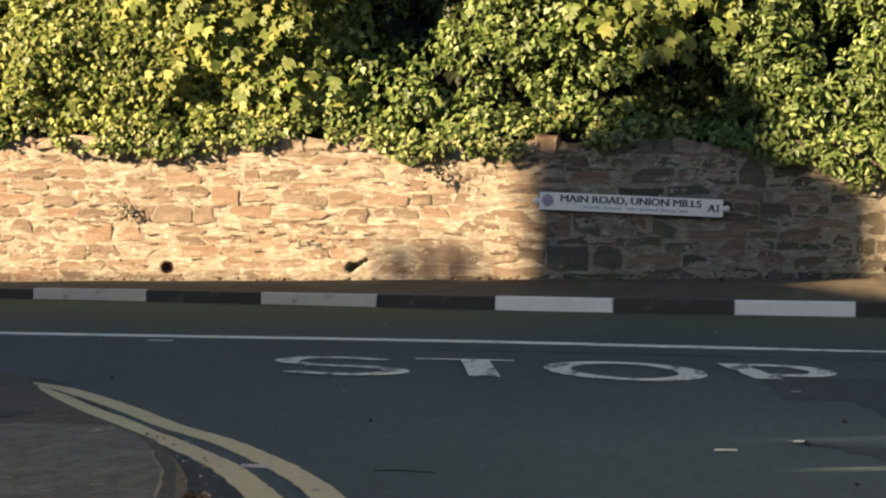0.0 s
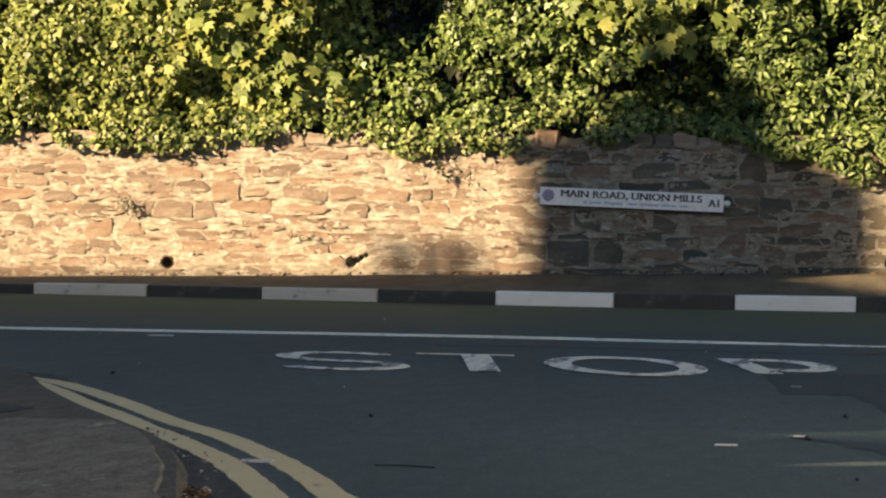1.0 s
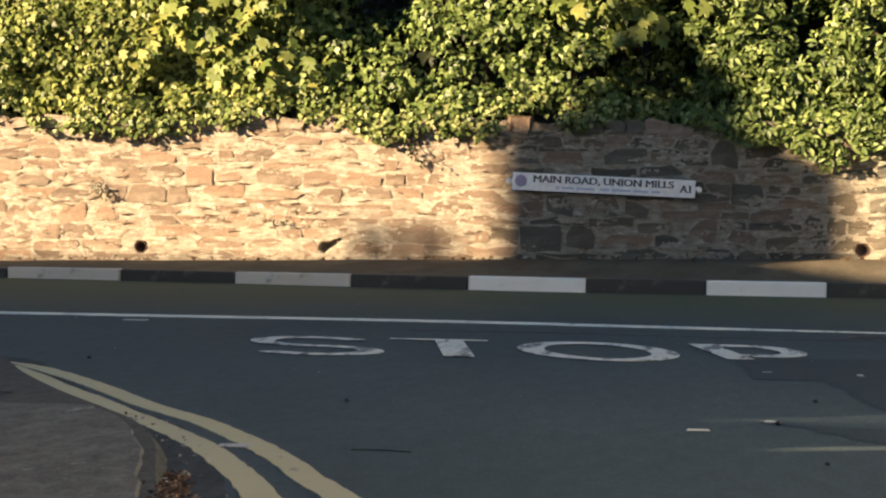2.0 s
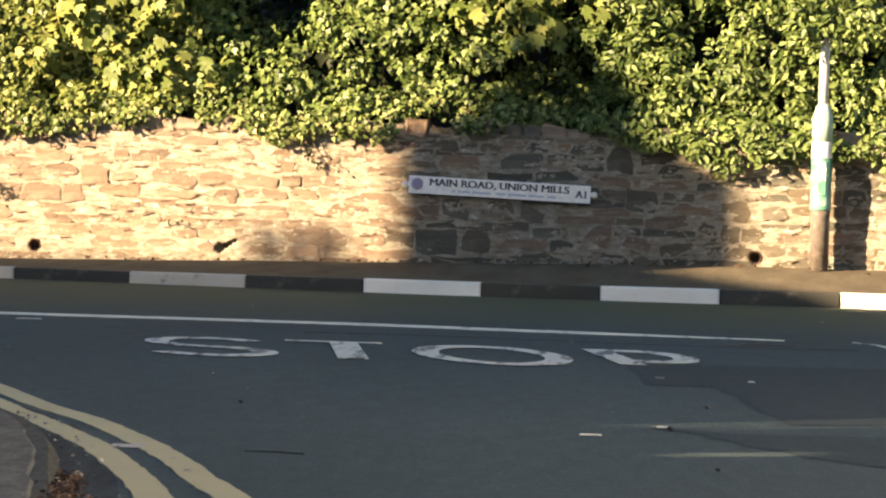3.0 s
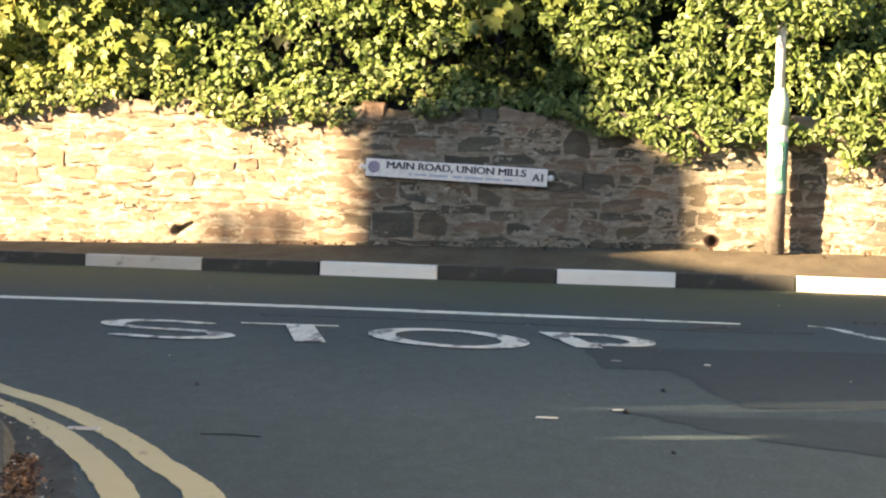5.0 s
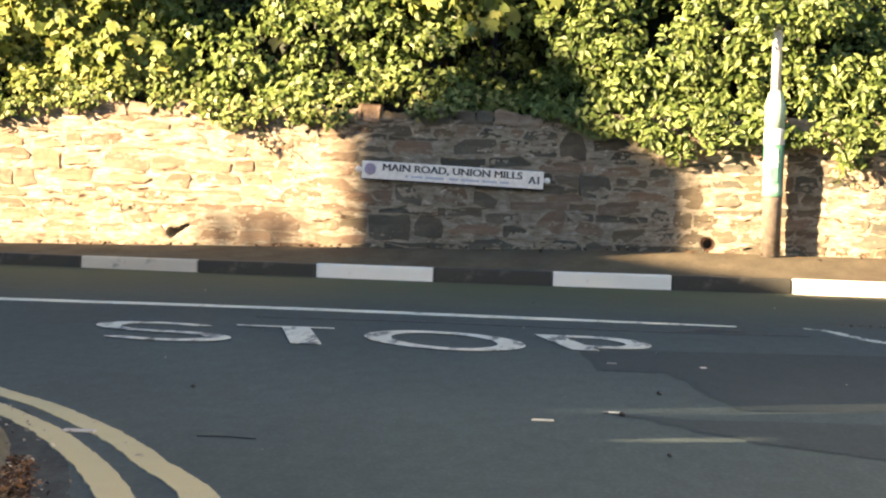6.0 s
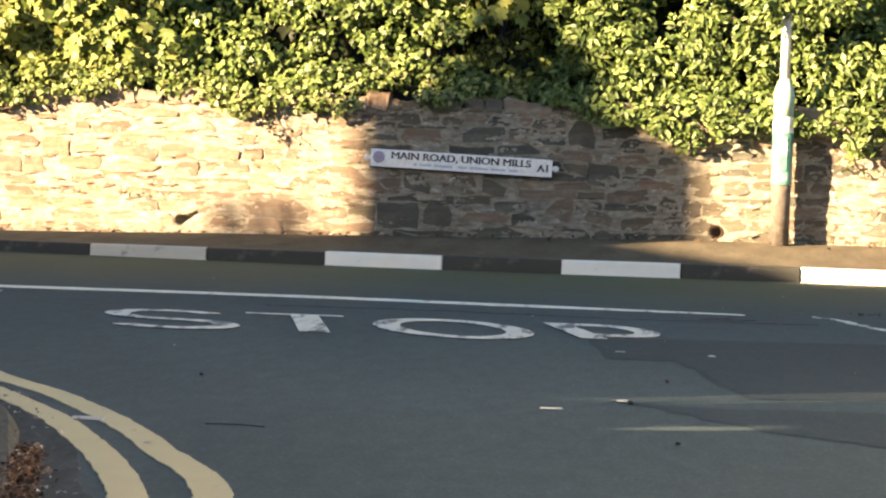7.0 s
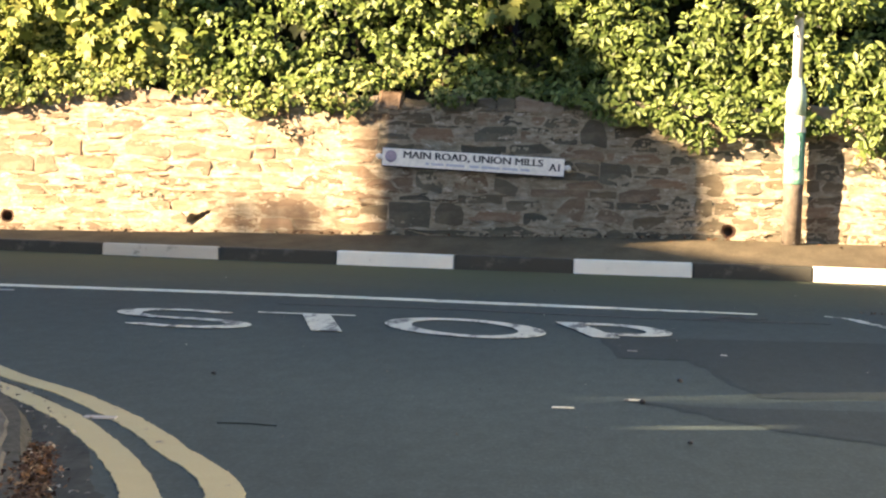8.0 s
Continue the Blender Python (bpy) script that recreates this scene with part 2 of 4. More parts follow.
def lathe(bm, profile, x, y, steps=28):
    """A turned body from (radius, z) pairs, bottom to top, closed at both ends."""
    rings = []
    for r, z in profile:
        rings.append([bm.verts.new((x + r * math.cos(a), y + r * math.sin(a), z)) for a in (2 * math.pi * i / steps for i in range(steps))])
    for lo, hi in zip(rings, rings[1:]):
        for i in range(steps):
            bm.faces.new((lo[i], lo[(i + 1) % steps], hi[(i + 1) % steps], hi[i])).smooth = True
    bm.faces.new(rings[0][::-1])
    bm.faces.new(rings[-1])


def empty(name, x=0.0, y=0.0, z=0.0):
    ob = new(name)
    ob.location = (x, y, z)
    return ob


def smoothstep(a, b, v):
    v = min(1.0, max(0.0, (v - a) / (b - a)))
    return v * v * (3 - 2 * v)


def spline(points, steps=10):
    """A smooth line (Catmull-Rom) through plan points."""
    pts = [Vector(p) for p in points]
    pts = [2 * pts[0] - pts[1]] + pts + [2 * pts[-1] - pts[-2]]
    out = []
    for a, b, c, d in zip(pts, pts[1:], pts[2:], pts[3:]):
        for i in range(steps):
            t = i / steps
            out.append(0.5 * (2 * b + (c - a) * t + (2 * a - 5 * b + 4 * c - d) * t * t + (3 * b - a - 3 * c + d) * t ** 3))
    return out + [pts[-2]]


# ---- ground ----
def gutter_rise(x, y):
    """The carriageway climbs a little towards the far kerb, more on the uphill side."""
    return 0.03 * smoothstep(1.5, -4.0, x) * smoothstep(-3.0, 0.0, y)


def axis(lo, hi, step, far):
    near = [lo + step * i for i in range(int(round((hi - lo) / step)) + 1)]
    return [-far, -far / 4, -far / 20, lo - 40, lo - 12, lo - 4] + near + [hi + 4, hi + 12, hi + 40, far / 20, far / 4, far]


gx, gy = axis(-8, 8, 0.5, 2500.0), axis(-20, 2, 0.5, 2500.0)
gv = [(x, y, gutter_rise(x, y) if y < 2.5 else 0.0) for y in gy for x in gx]
gw = len(gx)
gf = [(j * gw + i, j * gw + i + 1, (j + 1) * gw + i + 1, (j + 1) * gw + i) for j in range(len(gy) - 1) for i in range(gw - 1)]
ground = new("ground", mesh_from("ground", gv, gf, ASPHALT, True))
tagged(ground, "grey worn asphalt road junction in shade", "road", kind="structure")


def flat_patch(name, outline, z, mat, label, category, thick=0.004, kind="structure", slope=0.03):
    """A thin sheet lying on the road, with its edge."""
    n = len(outline)
    flare = []
    for i in range(n):
        d = Vector(outline[(i + 1) % n]) - Vector(outline[i - 1])
        d.normalize()
        flare.append((d.y * slope, -d.x * slope))
    if sum(a[0] * b[1] - a[1] * b[0] for a, b in zip(outline, outline[1:] + outline[:1])) < 0:
        flare = [(-a, -b) for a, b in flare]
    v = [(p[0], p[1], gutter_rise(p[0], p[1]) + z) for p in outline] + [(p[0] + q[0], p[1] + q[1], gutter_rise(p[0], p[1]) + max(z - thick, 0.0008)) for p, q in zip(outline, flare)]
    f = [tuple(range(n))] + [(i, i + n, (i + 1) % n + n, (i + 1) % n) for i in range(n)]
    me = mesh_from(name, v, f, mat)
    bm = bmesh.new()
    bm.from_mesh(me)
    bmesh.ops.triangulate(bm, faces=[g for g in bm.faces if len(g.verts) > 4])
    bmesh.ops.recalc_face_normals(bm, faces=bm.faces)
    bm.to_mesh(me)
    bm.free()
    return tagged(new(name, me), label, category, kind=kind)


def rough_edge(points, amount, steps=6, seed=3.0):
    """An outline with small irregular notches."""
    out = []
    for a, b in zip(points, points[1:] + points[:1]):
        for i in range(steps):
            p = Vector(a).lerp(Vector(b), i / steps)
            out.append((p.x + amount * noise.noise((p.x * 7, p.y * 7, seed)), p.y + amount * noise.noise((p.x * 7, p.y * 7, seed + 9))))
    return out


flat_patch("road_patch", rough_edge([(2.09, -7.42), (2.19, -8.68), (2.46, -8.68), (2.53, -9.30), (2.67, -10.36), (3.4, -10.15), (4.8, -9.9), (9.0, -9.4), (9.0, -6.8), (4.2, -7.0)], 0.05), 0.004, ASPHALT_PATCH,
           "dark newer asphalt patch with ragged edges", "road patch")
flat_patch("road_patch", rough_edge([(2.23, -10.71), (2.48, -10.80), (3.2, -10.72), (5.5, -10.6), (9.0, -10.4), (9.0, -12.6), (4.2, -12.15), (3.0, -11.84), (2.68, -11.49), (2.42, -11.03)], 0.05, seed=5.0), 0.004, ASPHALT_PATCH,
           "dark tapering asphalt repair strip", "road patch")


def ribbon(name, path, width, z, mat, parent, rag=0.0, taper=()):
    """A flat painted band along a plan line."""
    v, f = [], []
    n = len(path)
    for i, p in enumerate(path):
        d = (path[min(i + 1, n - 1)] - path[max(i - 1, 0)]).normalized()
        s = Vector((-d.y, d.x))
        w = width / 2
        if taper:
            w *= min(1.0, 0.25 + 0.75 * min(i, n - 1 - i) / taper[0])
        for k in (-1, 1):
            q = p + s * k * (w + rag * (0.6 * noise.noise((p.x * 9, p.y * 9, k * 3.0)) + 0.6 * noise.noise((p.x * 31, p.y * 31, k * 5.0))))
            v.append((q.x, q.y, gutter_rise(q.x, q.y) + z))
    for i in range(n - 1):
        f.append((2 * i, 2 * i + 2, 2 * i + 3, 2 * i + 1))
    m = len(v)
    low = []
    for i in range(n):
        a, b = Vector(v[2 * i]), Vector(v[2 * i + 1])
        out = (b - a).normalized() * 0.0015
        low += [(a.x - out.x, a.y - out.y, a.z - z + 0.001), (b.x + out.x, b.y + out.y, b.z - z + 0.001)]
    v += low
    for i in range(n - 1):
        f.append((2 * i, 2 * i + m, 2 * i + 2 + m, 2 * i + 2))
        f.append((2 * i + 1, 2 * i + 3, 2 * i + 3 + m, 2 * i + 1 + m))
    ob = new(name, mesh_from(name, v, f, mat))
    if parent:
        ob.parent = parent
    return ob


# white line across the junction's mouth, broken and worn at its end
line = ribbon("white_line", spline([(-14, -4.75), (-6, -4.72), (-2.4, -4.71), (0.2, -4.64), (1.6, -4.78), (2.95, -4.93)], 30), 0.21, 0.005, LINE_WHITE, None, 0.03, (26,))
tagged(line, "long solid white road line, slightly worn", "road marking", kind="structure")
line = ribbon("white_line", spline([(3.34, -4.90), (3.46, -5.15), (3.58, -5.75), (3.85, -6.6), (4.5, -8.1)], 14), 0.038, 0.006, ROAD_WHITE, None, 0.03, (6,))
tagged(line, "short worn white line bending towards the side road", "road marking", kind="structure")

seam = ribbon("tar_seam", spline([(0.3, -5.62), (1.2, -5.55), (2.2, -5.70), (3.3, -5.66)], 12), 0.045, 0.004, TAR, None, 0.03, (10,))
tagged(seam, "thin dark tar seam in the road", "road seam", kind="structure")

seam = ribbon("tar_seam", spline([(0.974, -11.90), (1.06, -11.88), (1.15, -11.92)], 12), 0.014, 0.004, ASPHALT_PATCH, None, 0.008, (10,))
tagged(seam, "short hairline tar crack in the road", "road seam", kind="structure")

# double yellow lines round the corner
outer_line = [(-1.02, -8.70), (-0.80, -9.0), (-0.387, -9.727), (0.05, -10.60), (0.30, -11.03), (0.43, -11.28), (0.575, -11.60), (0.70, -11.88), (0.87, -12.32), (0.961, -12.59), (1.166, -13.143), (1.275, -13.62), (1.341, -13.88), (1.55, -14.9), (1.82, -16.8), (2.1, -21.0)]
inner_line = [(-0.93, -8.90), (-0.706, -9.40), (-0.431, -9.966), (-0.21, -10.38), (0.0, -10.81), (0.18, -11.16), (0.36, -11.53), (0.45, -11.72), (0.563, -11.98), (0.804, -12.648), (0.975, -13.205), (1.092, -13.685), (1.157, -13.936), (1.36, -14.9), (1.62, -16.8), (1.9, -21.0)]
for points in (outer_line, inner_line):
    yl = ribbon("yellow_line", spline(points, 24), 0.094, 0.0034, ROAD_YELLOW, None, 0.010, (24,))
    tagged(yl, "faded yellow no-waiting line curving round the corner", "road marking", "double yellow lines", "structure")


# the word on the road: letters drawn tall, seen foreshortened
LET_Y, LET_H, SHEAR = -7.12, 1.40, -0.185


def letter_point(cx, u, v):
    """u in metres across, v from -0.5 (near) to 0.5 (far)."""
    y = LET_Y + v * LET_H + 0.03 * (cx - 1.0)
    return Vector((cx + u + SHEAR * v * LET_H, y))


def letter_band(cx, centre, half):
    """A stroke through (u, v) points; half gives half-widths (across, along)."""
    v, f = [], []
    n = len(centre)
    for i, (u, w) in enumerate(centre):
        a, b = centre[max(i - 1, 0)], centre[min(i + 1, n - 1)]
        d = Vector(((b[0] - a[0]), (b[1] - a[1]) * LET_H)).normalized()
        for k in (-1, 1):
            p = letter_point(cx, u - d.y * half[0] * k, w + d.x * half[1] * k / LET_H)
            v.append((p.x, p.y, 0.0065))
    f = [(2 * i, 2 * i + 2, 2 * i + 3, 2 * i + 1) for i in range(n - 1)]
    return v, f


def arc(cu, cv, ru, rv, a0, a1, n=22):
    return [(cu + ru * math.cos(radians(a0 + (a1 - a0) * i / n)), cv + rv * math.sin(radians(a0 + (a1 - a0) * i / n))) for i in range(n + 1)]


def road_letter(cx, strokes):
    v, f = [], []
    for k, (centre, half) in enumerate(strokes):
        a, b = letter_band(cx, centre, half)
        f += [tuple(i + len(v) for i in q) for q in b]
        v += [(x, y, z + 0.0004 * k) for x, y, z in a]
    m = len(v)
    v += [(x, y, 0.0045) for x, y, z in v]
    edge = {}
    for q in f:
        for a, b in zip(q, q[1:] + q[:1]):
            edge[(a, b)] = 1
    f += [(a, a + m, b + m, b) for a, b in edge if (b, a) not in edge]
    ob = new("road_letter", mesh_from("road_letter", v, f, ROAD_WHITE))
    return tagged(ob, "large worn white painted letter on the road", "road marking", "stop lettering", "structure")


road_letter(0.045, [(arc(0.0, 0.22, 0.262, 0.235, 35, 262, 26) + arc(0.0, -0.235, 0.265, 0.215, 88, -148, 28), (0.062, 0.062))])
road_letter(0.70, [([(-0.26, 0.47), (0.24, 0.47)], (0.06, 0.035)), ([(0.04, 0.45), (0.005, -0.43)], (0.072, 0.06))])
road_letter(1.42, [(arc(-0.005, 0, 0.315, 0.44, 0, 360, 48), (0.065, 0.075))])
road_letter(2.17, [([(-0.14, 0.5), (-0.14, -0.28)], (0.062, 0.06)), ([(-0.14, 0.445), (0.02, 0.445)] + arc(0.05, 0.175, 0.17, 0.27, 90, -90, 20) + [(0.0, -0.095), (-0.14, -0.095)], (0.06, 0.075))])

# corner pavement beside the side road
edge_line = spline([(-14, -7.9), (-6, -8.0), (-2.2, -8.2), (-1.3, -8.46), (-1.02, -8.82), (-0.68, -9.65), (-0.31, -10.45), (0.01, -11.07), (0.24, -11.54), (0.44, -12.13), (0.58, -12.70), (0.72, -13.28), (0.86, -13.9), (1.1, -15.5), (1.3, -17.5), (1.5, -24)], 8)
outline = [(p.x, p.y) for p in edge_line] + [(-14, -24)]
flat_patch("pavement", outline, 0.035, PAVING, "worn grey paved corner with a low edge", "pavement", 0.06)
flat_patch("paving_slab", rough_edge([(-0.36, -11.08), (-0.02, -11.10), (0.20, -11.55), (0.39, -12.13), (0.53, -12.70), (0.67, -13.28), (0.81, -13.9), (1.05, -15.5), (1.2, -17.2), (0.3, -17.2), (-0.42, -11.7)], 0.03, 4), 0.043, SLAB, "pale worn concrete slab set in the corner pavement", "paving slab", 0.01, slope=0.01)
flat_patch("pavement_patch", rough_edge([(-1.5, -10.35), (-0.75, -10.4), (-0.42, -10.62), (-0.5, -10.85), (-1.5, -10.9)], 0.05, 4, 8.0), 0.040, GUTTER, "dark patch in the corner pavement", "pavement patch", 0.006, slope=0.01)
ribbon_edge = ribbon("gutter", [p + Vector((0.09, 0.03)) for p in edge_line[24:]], 0.16, 0.002, GUTTER, None, 0.04)
tagged(ribbon_edge, "dark gritty gutter along the corner pavement", "gutter", kind="structure")


# far footway, tilted up to the wall
def wall_base(x):
    return min(0.25, max(0.10, 0.10 + 0.0205 * (x + 4.5)))


fx = [-16, -10] + [-7 + 0.35 * i for i in range(41)] + [10, 16]
fy = [0.12, 0.5, 0.9, 1.3, 1.7, 2.1]
fv = [(x, y, 0.108 + (wall_base(x) - 0.108) * smoothstep(0.1, 2.3, y) * 1.04 + 0.008 * noise.noise((x * 1.5, y * 3, 2))) for y in fy for x in fx]
ff = [(j * len(fx) + i, j * len(fx) + i + 1, (j + 1) * len(fx) + i + 1, (j + 1) * len(fx) + i) for j in range(len(fy) - 1) for i in range(len(fx) - 1)]
footway = new("pavement", mesh_from("pavement", fv, ff, FOOTWAY, True))
tagged(footway, "brown-grey asphalt footway below the stone wall", "pavement", kind="structure")

# kerb stones painted black and white in turn
kerb = tagged(empty("kerb"), "kerb of stones painted black and white in turn", "kerb", kind="structure")
bm = bmesh.new()
box(bm, 0.003, 0.912, 0.0, 0.125, -0.06, 0.112, 0.012)
kerb_meshes = []
base_kerb = bpy.data.meshes.new("kerb_stone")
bm.to_mesh(base_kerb)
bm.free()
for mat in (KERB_WHITE, KERB_BLACK, KERB_WHITE_OLD):
    me = base_kerb.copy()
    me.materials.append(mat)
    kerb_meshes.append(me)
for i in range(-15, 15):
    old = i < -1
    ob = new("kerb_stone", kerb_meshes[(2 if old else 0) if i % 2 == 0 else 1])
    ob.parent = kerb
    ob.location = (i * 0.915, random.uniform(-0.006, 0.006), random.uniform(-0.004, 0.004))
    ob.rotation_euler = (0, radians(random.uniform(-0.25, 0.25)), radians(random.uniform(-0.3, 0.3)))
    ob["label"] = "weathered white painted kerb stone" if (i % 2 == 0 and old) else "white painted kerb stone" if i % 2 == 0 else "black painted kerb stone"


# ---- stone wall ----
WALL_Y, WALL_TOP = 2.0, 1.30
wall = tagged(empty("wall_north"), "old rubble stone wall with lime mortar", "wall", kind="structure")
HOLES = [(-3.07, 0.245, 0.045), (3.100, 0.322, 0.046), (-1.462, 0.272, 0.036), (-1.415, 0.288, 0.022), (-1.372, 0.312, 0.017), (-1.335, 0.335, 0.013)]


def hole_at(x, z):
    return max((smoothstep(r * 1.25, r * 0.9, math.hypot(x - hx, z - hz)) for hx, hz, r in HOLES), default=0.0)


nx, nz = 1000, 96
wv, wf = [], []
for j in range(nz + 1):
    for i in range(nx + 1):
        x = -6.5 + 13.0 * i / nx
        z = 0.02 + (WALL_TOP - 0.02) * j / nz
        d = 0.010 * noise.noise((x * 6, 1.7, z * 17)) + 0.010 * noise.noise((x * 13, 4.2, z * 38)) + 0.012 * noise.noise((x * 1.3, 0, z * 2)) + 0.008 * noise.noise((x * 40, 2.2, z * 45)) - 0.002
        wv.append((x, WALL_Y - d + 0.16 * hole_at(x, z), z))
for j in range(nz):
    for i in range(nx):
        a = j * (nx + 1) + i
        wf.append((a, a + 1, a + nx + 2, a + nx + 1))
mortar = new("mortar", mesh_from("mortar", wv, wf, MORTAR, True))
mortar.parent = wall
bm = bmesh.new()
box(bm, -16, 16, WALL_Y + 0.22, WALL_Y + 0.5, -0.1, WALL_TOP - 0.02)
box(bm, -16, -6.49, WALL_Y, WALL_Y + 0.219, -0.1, WALL_TOP - 0.02)
box(bm, 6.49, 16, WALL_Y, WALL_Y + 0.219, -0.1, WALL_TOP - 0.02)
box(bm, -6.48, 6.48, WALL_Y + 0.05, WALL_Y + 0.218, WALL_TOP - 0.06, WALL_TOP - 0.012)
part("core", bm, MORTAR, wall)


def clipped(poly, nx_, nz_, c):
    """The part of a polygon where nx*x + nz*z <= c."""
    out = []
    for p, q in zip(poly, poly[1:] + poly[:1]):
        dp, dq = nx_ * p[0] + nz_ * p[1] - c, nx_ * q[0] + nz_ * q[1] - c
        if dp <= 0:
            out.append(p)
        if dp * dq < 0:
            t = dp / (dp - dq)
            out.append((p[0] + (q[0] - p[0]) * t, p[1] + (q[1] - p[1]) * t))
    return out


def stone_mesh(poly, proud, rng, mat):
    """A rough slab face inside its cell of the wall: broken edges, a slightly uneven front towards -y."""
    xs, zs = [p[0] for p in poly], [p[1] for p in poly]
    w, h = max(xs) - min(xs), max(zs) - min(zs)
    cx, cz = sum(xs) / len(xs), sum(zs) / len(zs)
    gx, gz = rng.uniform(0.001, 0.008), rng.uniform(0.001, 0.006)
    fx, fz = max(0.5, 1 - 2 * gx / w), max(0.45, 1 - 2 * gz / h)
    base = [((x - cx) * fx, (z - cz) * fz) for x, z in poly]
    ring = []
    for p, q in zip(base, base[1:] + base[:1]):
        long = math.hypot(q[0] - p[0], q[1] - p[1])
        cut = min(0.2, rng.uniform(0.003, 0.014) / max(long, 0.02))
        stops = (cut, 1 - cut) if long < 0.13 else (cut, 0.35, 0.68, 1 - cut)
        for t in stops:
            wob = rng.gauss(0, 0.003) if t in (cut, 1 - cut) else rng.gauss(0, 0.008)
            ring.append((p[0] + (q[0] - p[0]) * t + rng.gauss(0, 0.002), p[1] + (q[1] - p[1]) * t + wob))
    n = len(ring)
    outer, inner = [], []
    lean, roll = rng.uniform(-0.10, 0.08), rng.uniform(-0.03, 0.03)
    for x, z in ring:
        outer.append((x, 0.03, z))
        q = 1 - 0.008 * rng.uniform(0.4, 1.8) / max(0.05, math.hypot(x, z))
        inner.append((x * q, -proud * rng.uniform(0.4, 1.3) + lean * z + roll * x, z * q))
    v = outer + inner + [(rng.uniform(-0.2, 0.2) * w, -proud + rng.uniform(-0.006, 0.006), rng.uniform(-0.15, 0.15) * h)]
    f = []
    for i in range(n):
        j = (i + 1) % n
        f += [(i, n + i, n + j, j), (n + i, 2 * n, n + j)]
    return mesh_from("stone", v, f, mat), cx, cz


# the larger stones that stand out, by stretch of the wall: (x, z, width, height)
WEST_STONES = [(-4.38, 0.59, 0.20, 0.13), (-4.10, 0.53, 0.38, 0.13), (-3.69, 0.52, 0.26, 0.14), (-4.26, 0.37, 0.46, 0.16), (-4.04, 0.81, 0.30, 0.09), (-3.38, 0.53, 0.22, 0.11),
               (-2.86, 0.90, 0.32, 0.11), (-3.66, 1.04, 0.24, 0.09), (-3.26, 0.97, 0.38, 0.09), (-4.31, 0.95, 0.35, 0.09), (-3.83, 0.25, 0.42, 0.08)]
MIDDLE_STONES = [(-1.87, 0.87, 0.40, 0.13), (-2.74, 0.70, 0.20, 0.15), (-2.31, 0.86, 0.24, 0.07), (-2.93, 0.57, 0.40, 0.08), (-2.93, 1.03, 0.33, 0.09), (-1.90, 0.73, 0.49, 0.07), (-2.08, 1.05, 0.36, 0.09),
                 (-1.15, 0.85, 0.38, 0.10), (-1.43, 0.71, 0.23, 0.13), (-2.55, 1.00, 0.27, 0.08), (-1.20, 0.74, 0.15, 0.06), (-2.38, 0.28, 0.44, 0.08), (-1.98, 0.30, 0.32, 0.07), (-1.26, 1.09, 0.18, 0.10),
                 (-1.58, 0.25, 0.15, 0.14), (-0.66, 0.39, 0.59, 0.16), (-0.97, 0.56, 0.21, 0.06), (-0.92, 1.08, 0.29, 0.10), (3.36, 0.96, 0.33, 0.07), (3.26, 0.70, 0.23, 0.11)]
SIGN_STONES = [(0.58, 1.05, 0.36, 0.12), (1.11, 1.08, 0.38, 0.12), (1.94, 1.11, 0.24, 0.21), (1.41, 0.96, 0.37, 0.08), (0.56, 0.67, 0.25, 0.17), (0.92, 0.66, 0.31, 0.16), (1.21, 0.63, 0.22, 0.12),
               (0.40, 0.37, 0.36, 0.22), (0.74, 0.39, 0.25, 0.18), (1.12, 0.38, 0.46, 0.08), (1.37, 0.48, 0.33, 0.09), (1.77, 0.45, 0.24, 0.21), (1.88, 0.67, 0.33, 0.07), (0.84, 1.19, 0.20, 0.08), (1.23, 0.26, 0.50, 0.08)]
EAST_STONES = [(1.90, 0.26, 0.31, 0.09), (1.84, 0.93, 0.40, 0.09), (2.14, 0.77, 0.27, 0.19), (2.35, 0.60, 0.37, 0.11), (2.92, 0.70, 0.28, 0.17), (2.57, 0.70, 0.36, 0.07), (2.69, 0.53, 0.17, 0.13), (2.88, 0.52, 0.17, 0.14),
               (2.46, 0.36, 0.34, 0.12), (2.10, 0.41, 0.26, 0.10), (2.27, 1.14, 0.34, 0.10), (2.45, 1.01, 0.40, 0.10), (2.45, 0.81, 0.29, 0.07), (2.34, 0.91, 0.42, 0.08), (2.80, 0.91, 0.43, 0.07)]
NAMED = WEST_STONES + MIDDLE_STONES + SIGN_STONES + EAST_STONES


def rough_stone_outline(x, z, w, h, rng):
    """A rubble stone's face: a bed and a top not quite level, slanting or broken ends."""
    a, b, c, d = (rng.uniform(0.0, 0.36) for _ in range(4))
    lift = rng.uniform(-0.18, 0.18) * h
    low = [(x - w * (0.5 - a * 0.3), z - h * 0.5 - lift), (x + w * (0.5 - b * 0.3), z - h * 0.5 + lift), (x + w * 0.5, z - h * rng.uniform(-0.25, 0.25))]
    top = [(x + w * (0.5 - c), z + h * 0.5 + lift), (x + w * rng.uniform(-0.15, 0.15), z + h * rng.uniform(0.46, 0.58)), (x - w * (0.5 - d), z + h * 0.5 - lift), (x - w * 0.5, z + h * rng.uniform(-0.25, 0.25))]
    return low + top


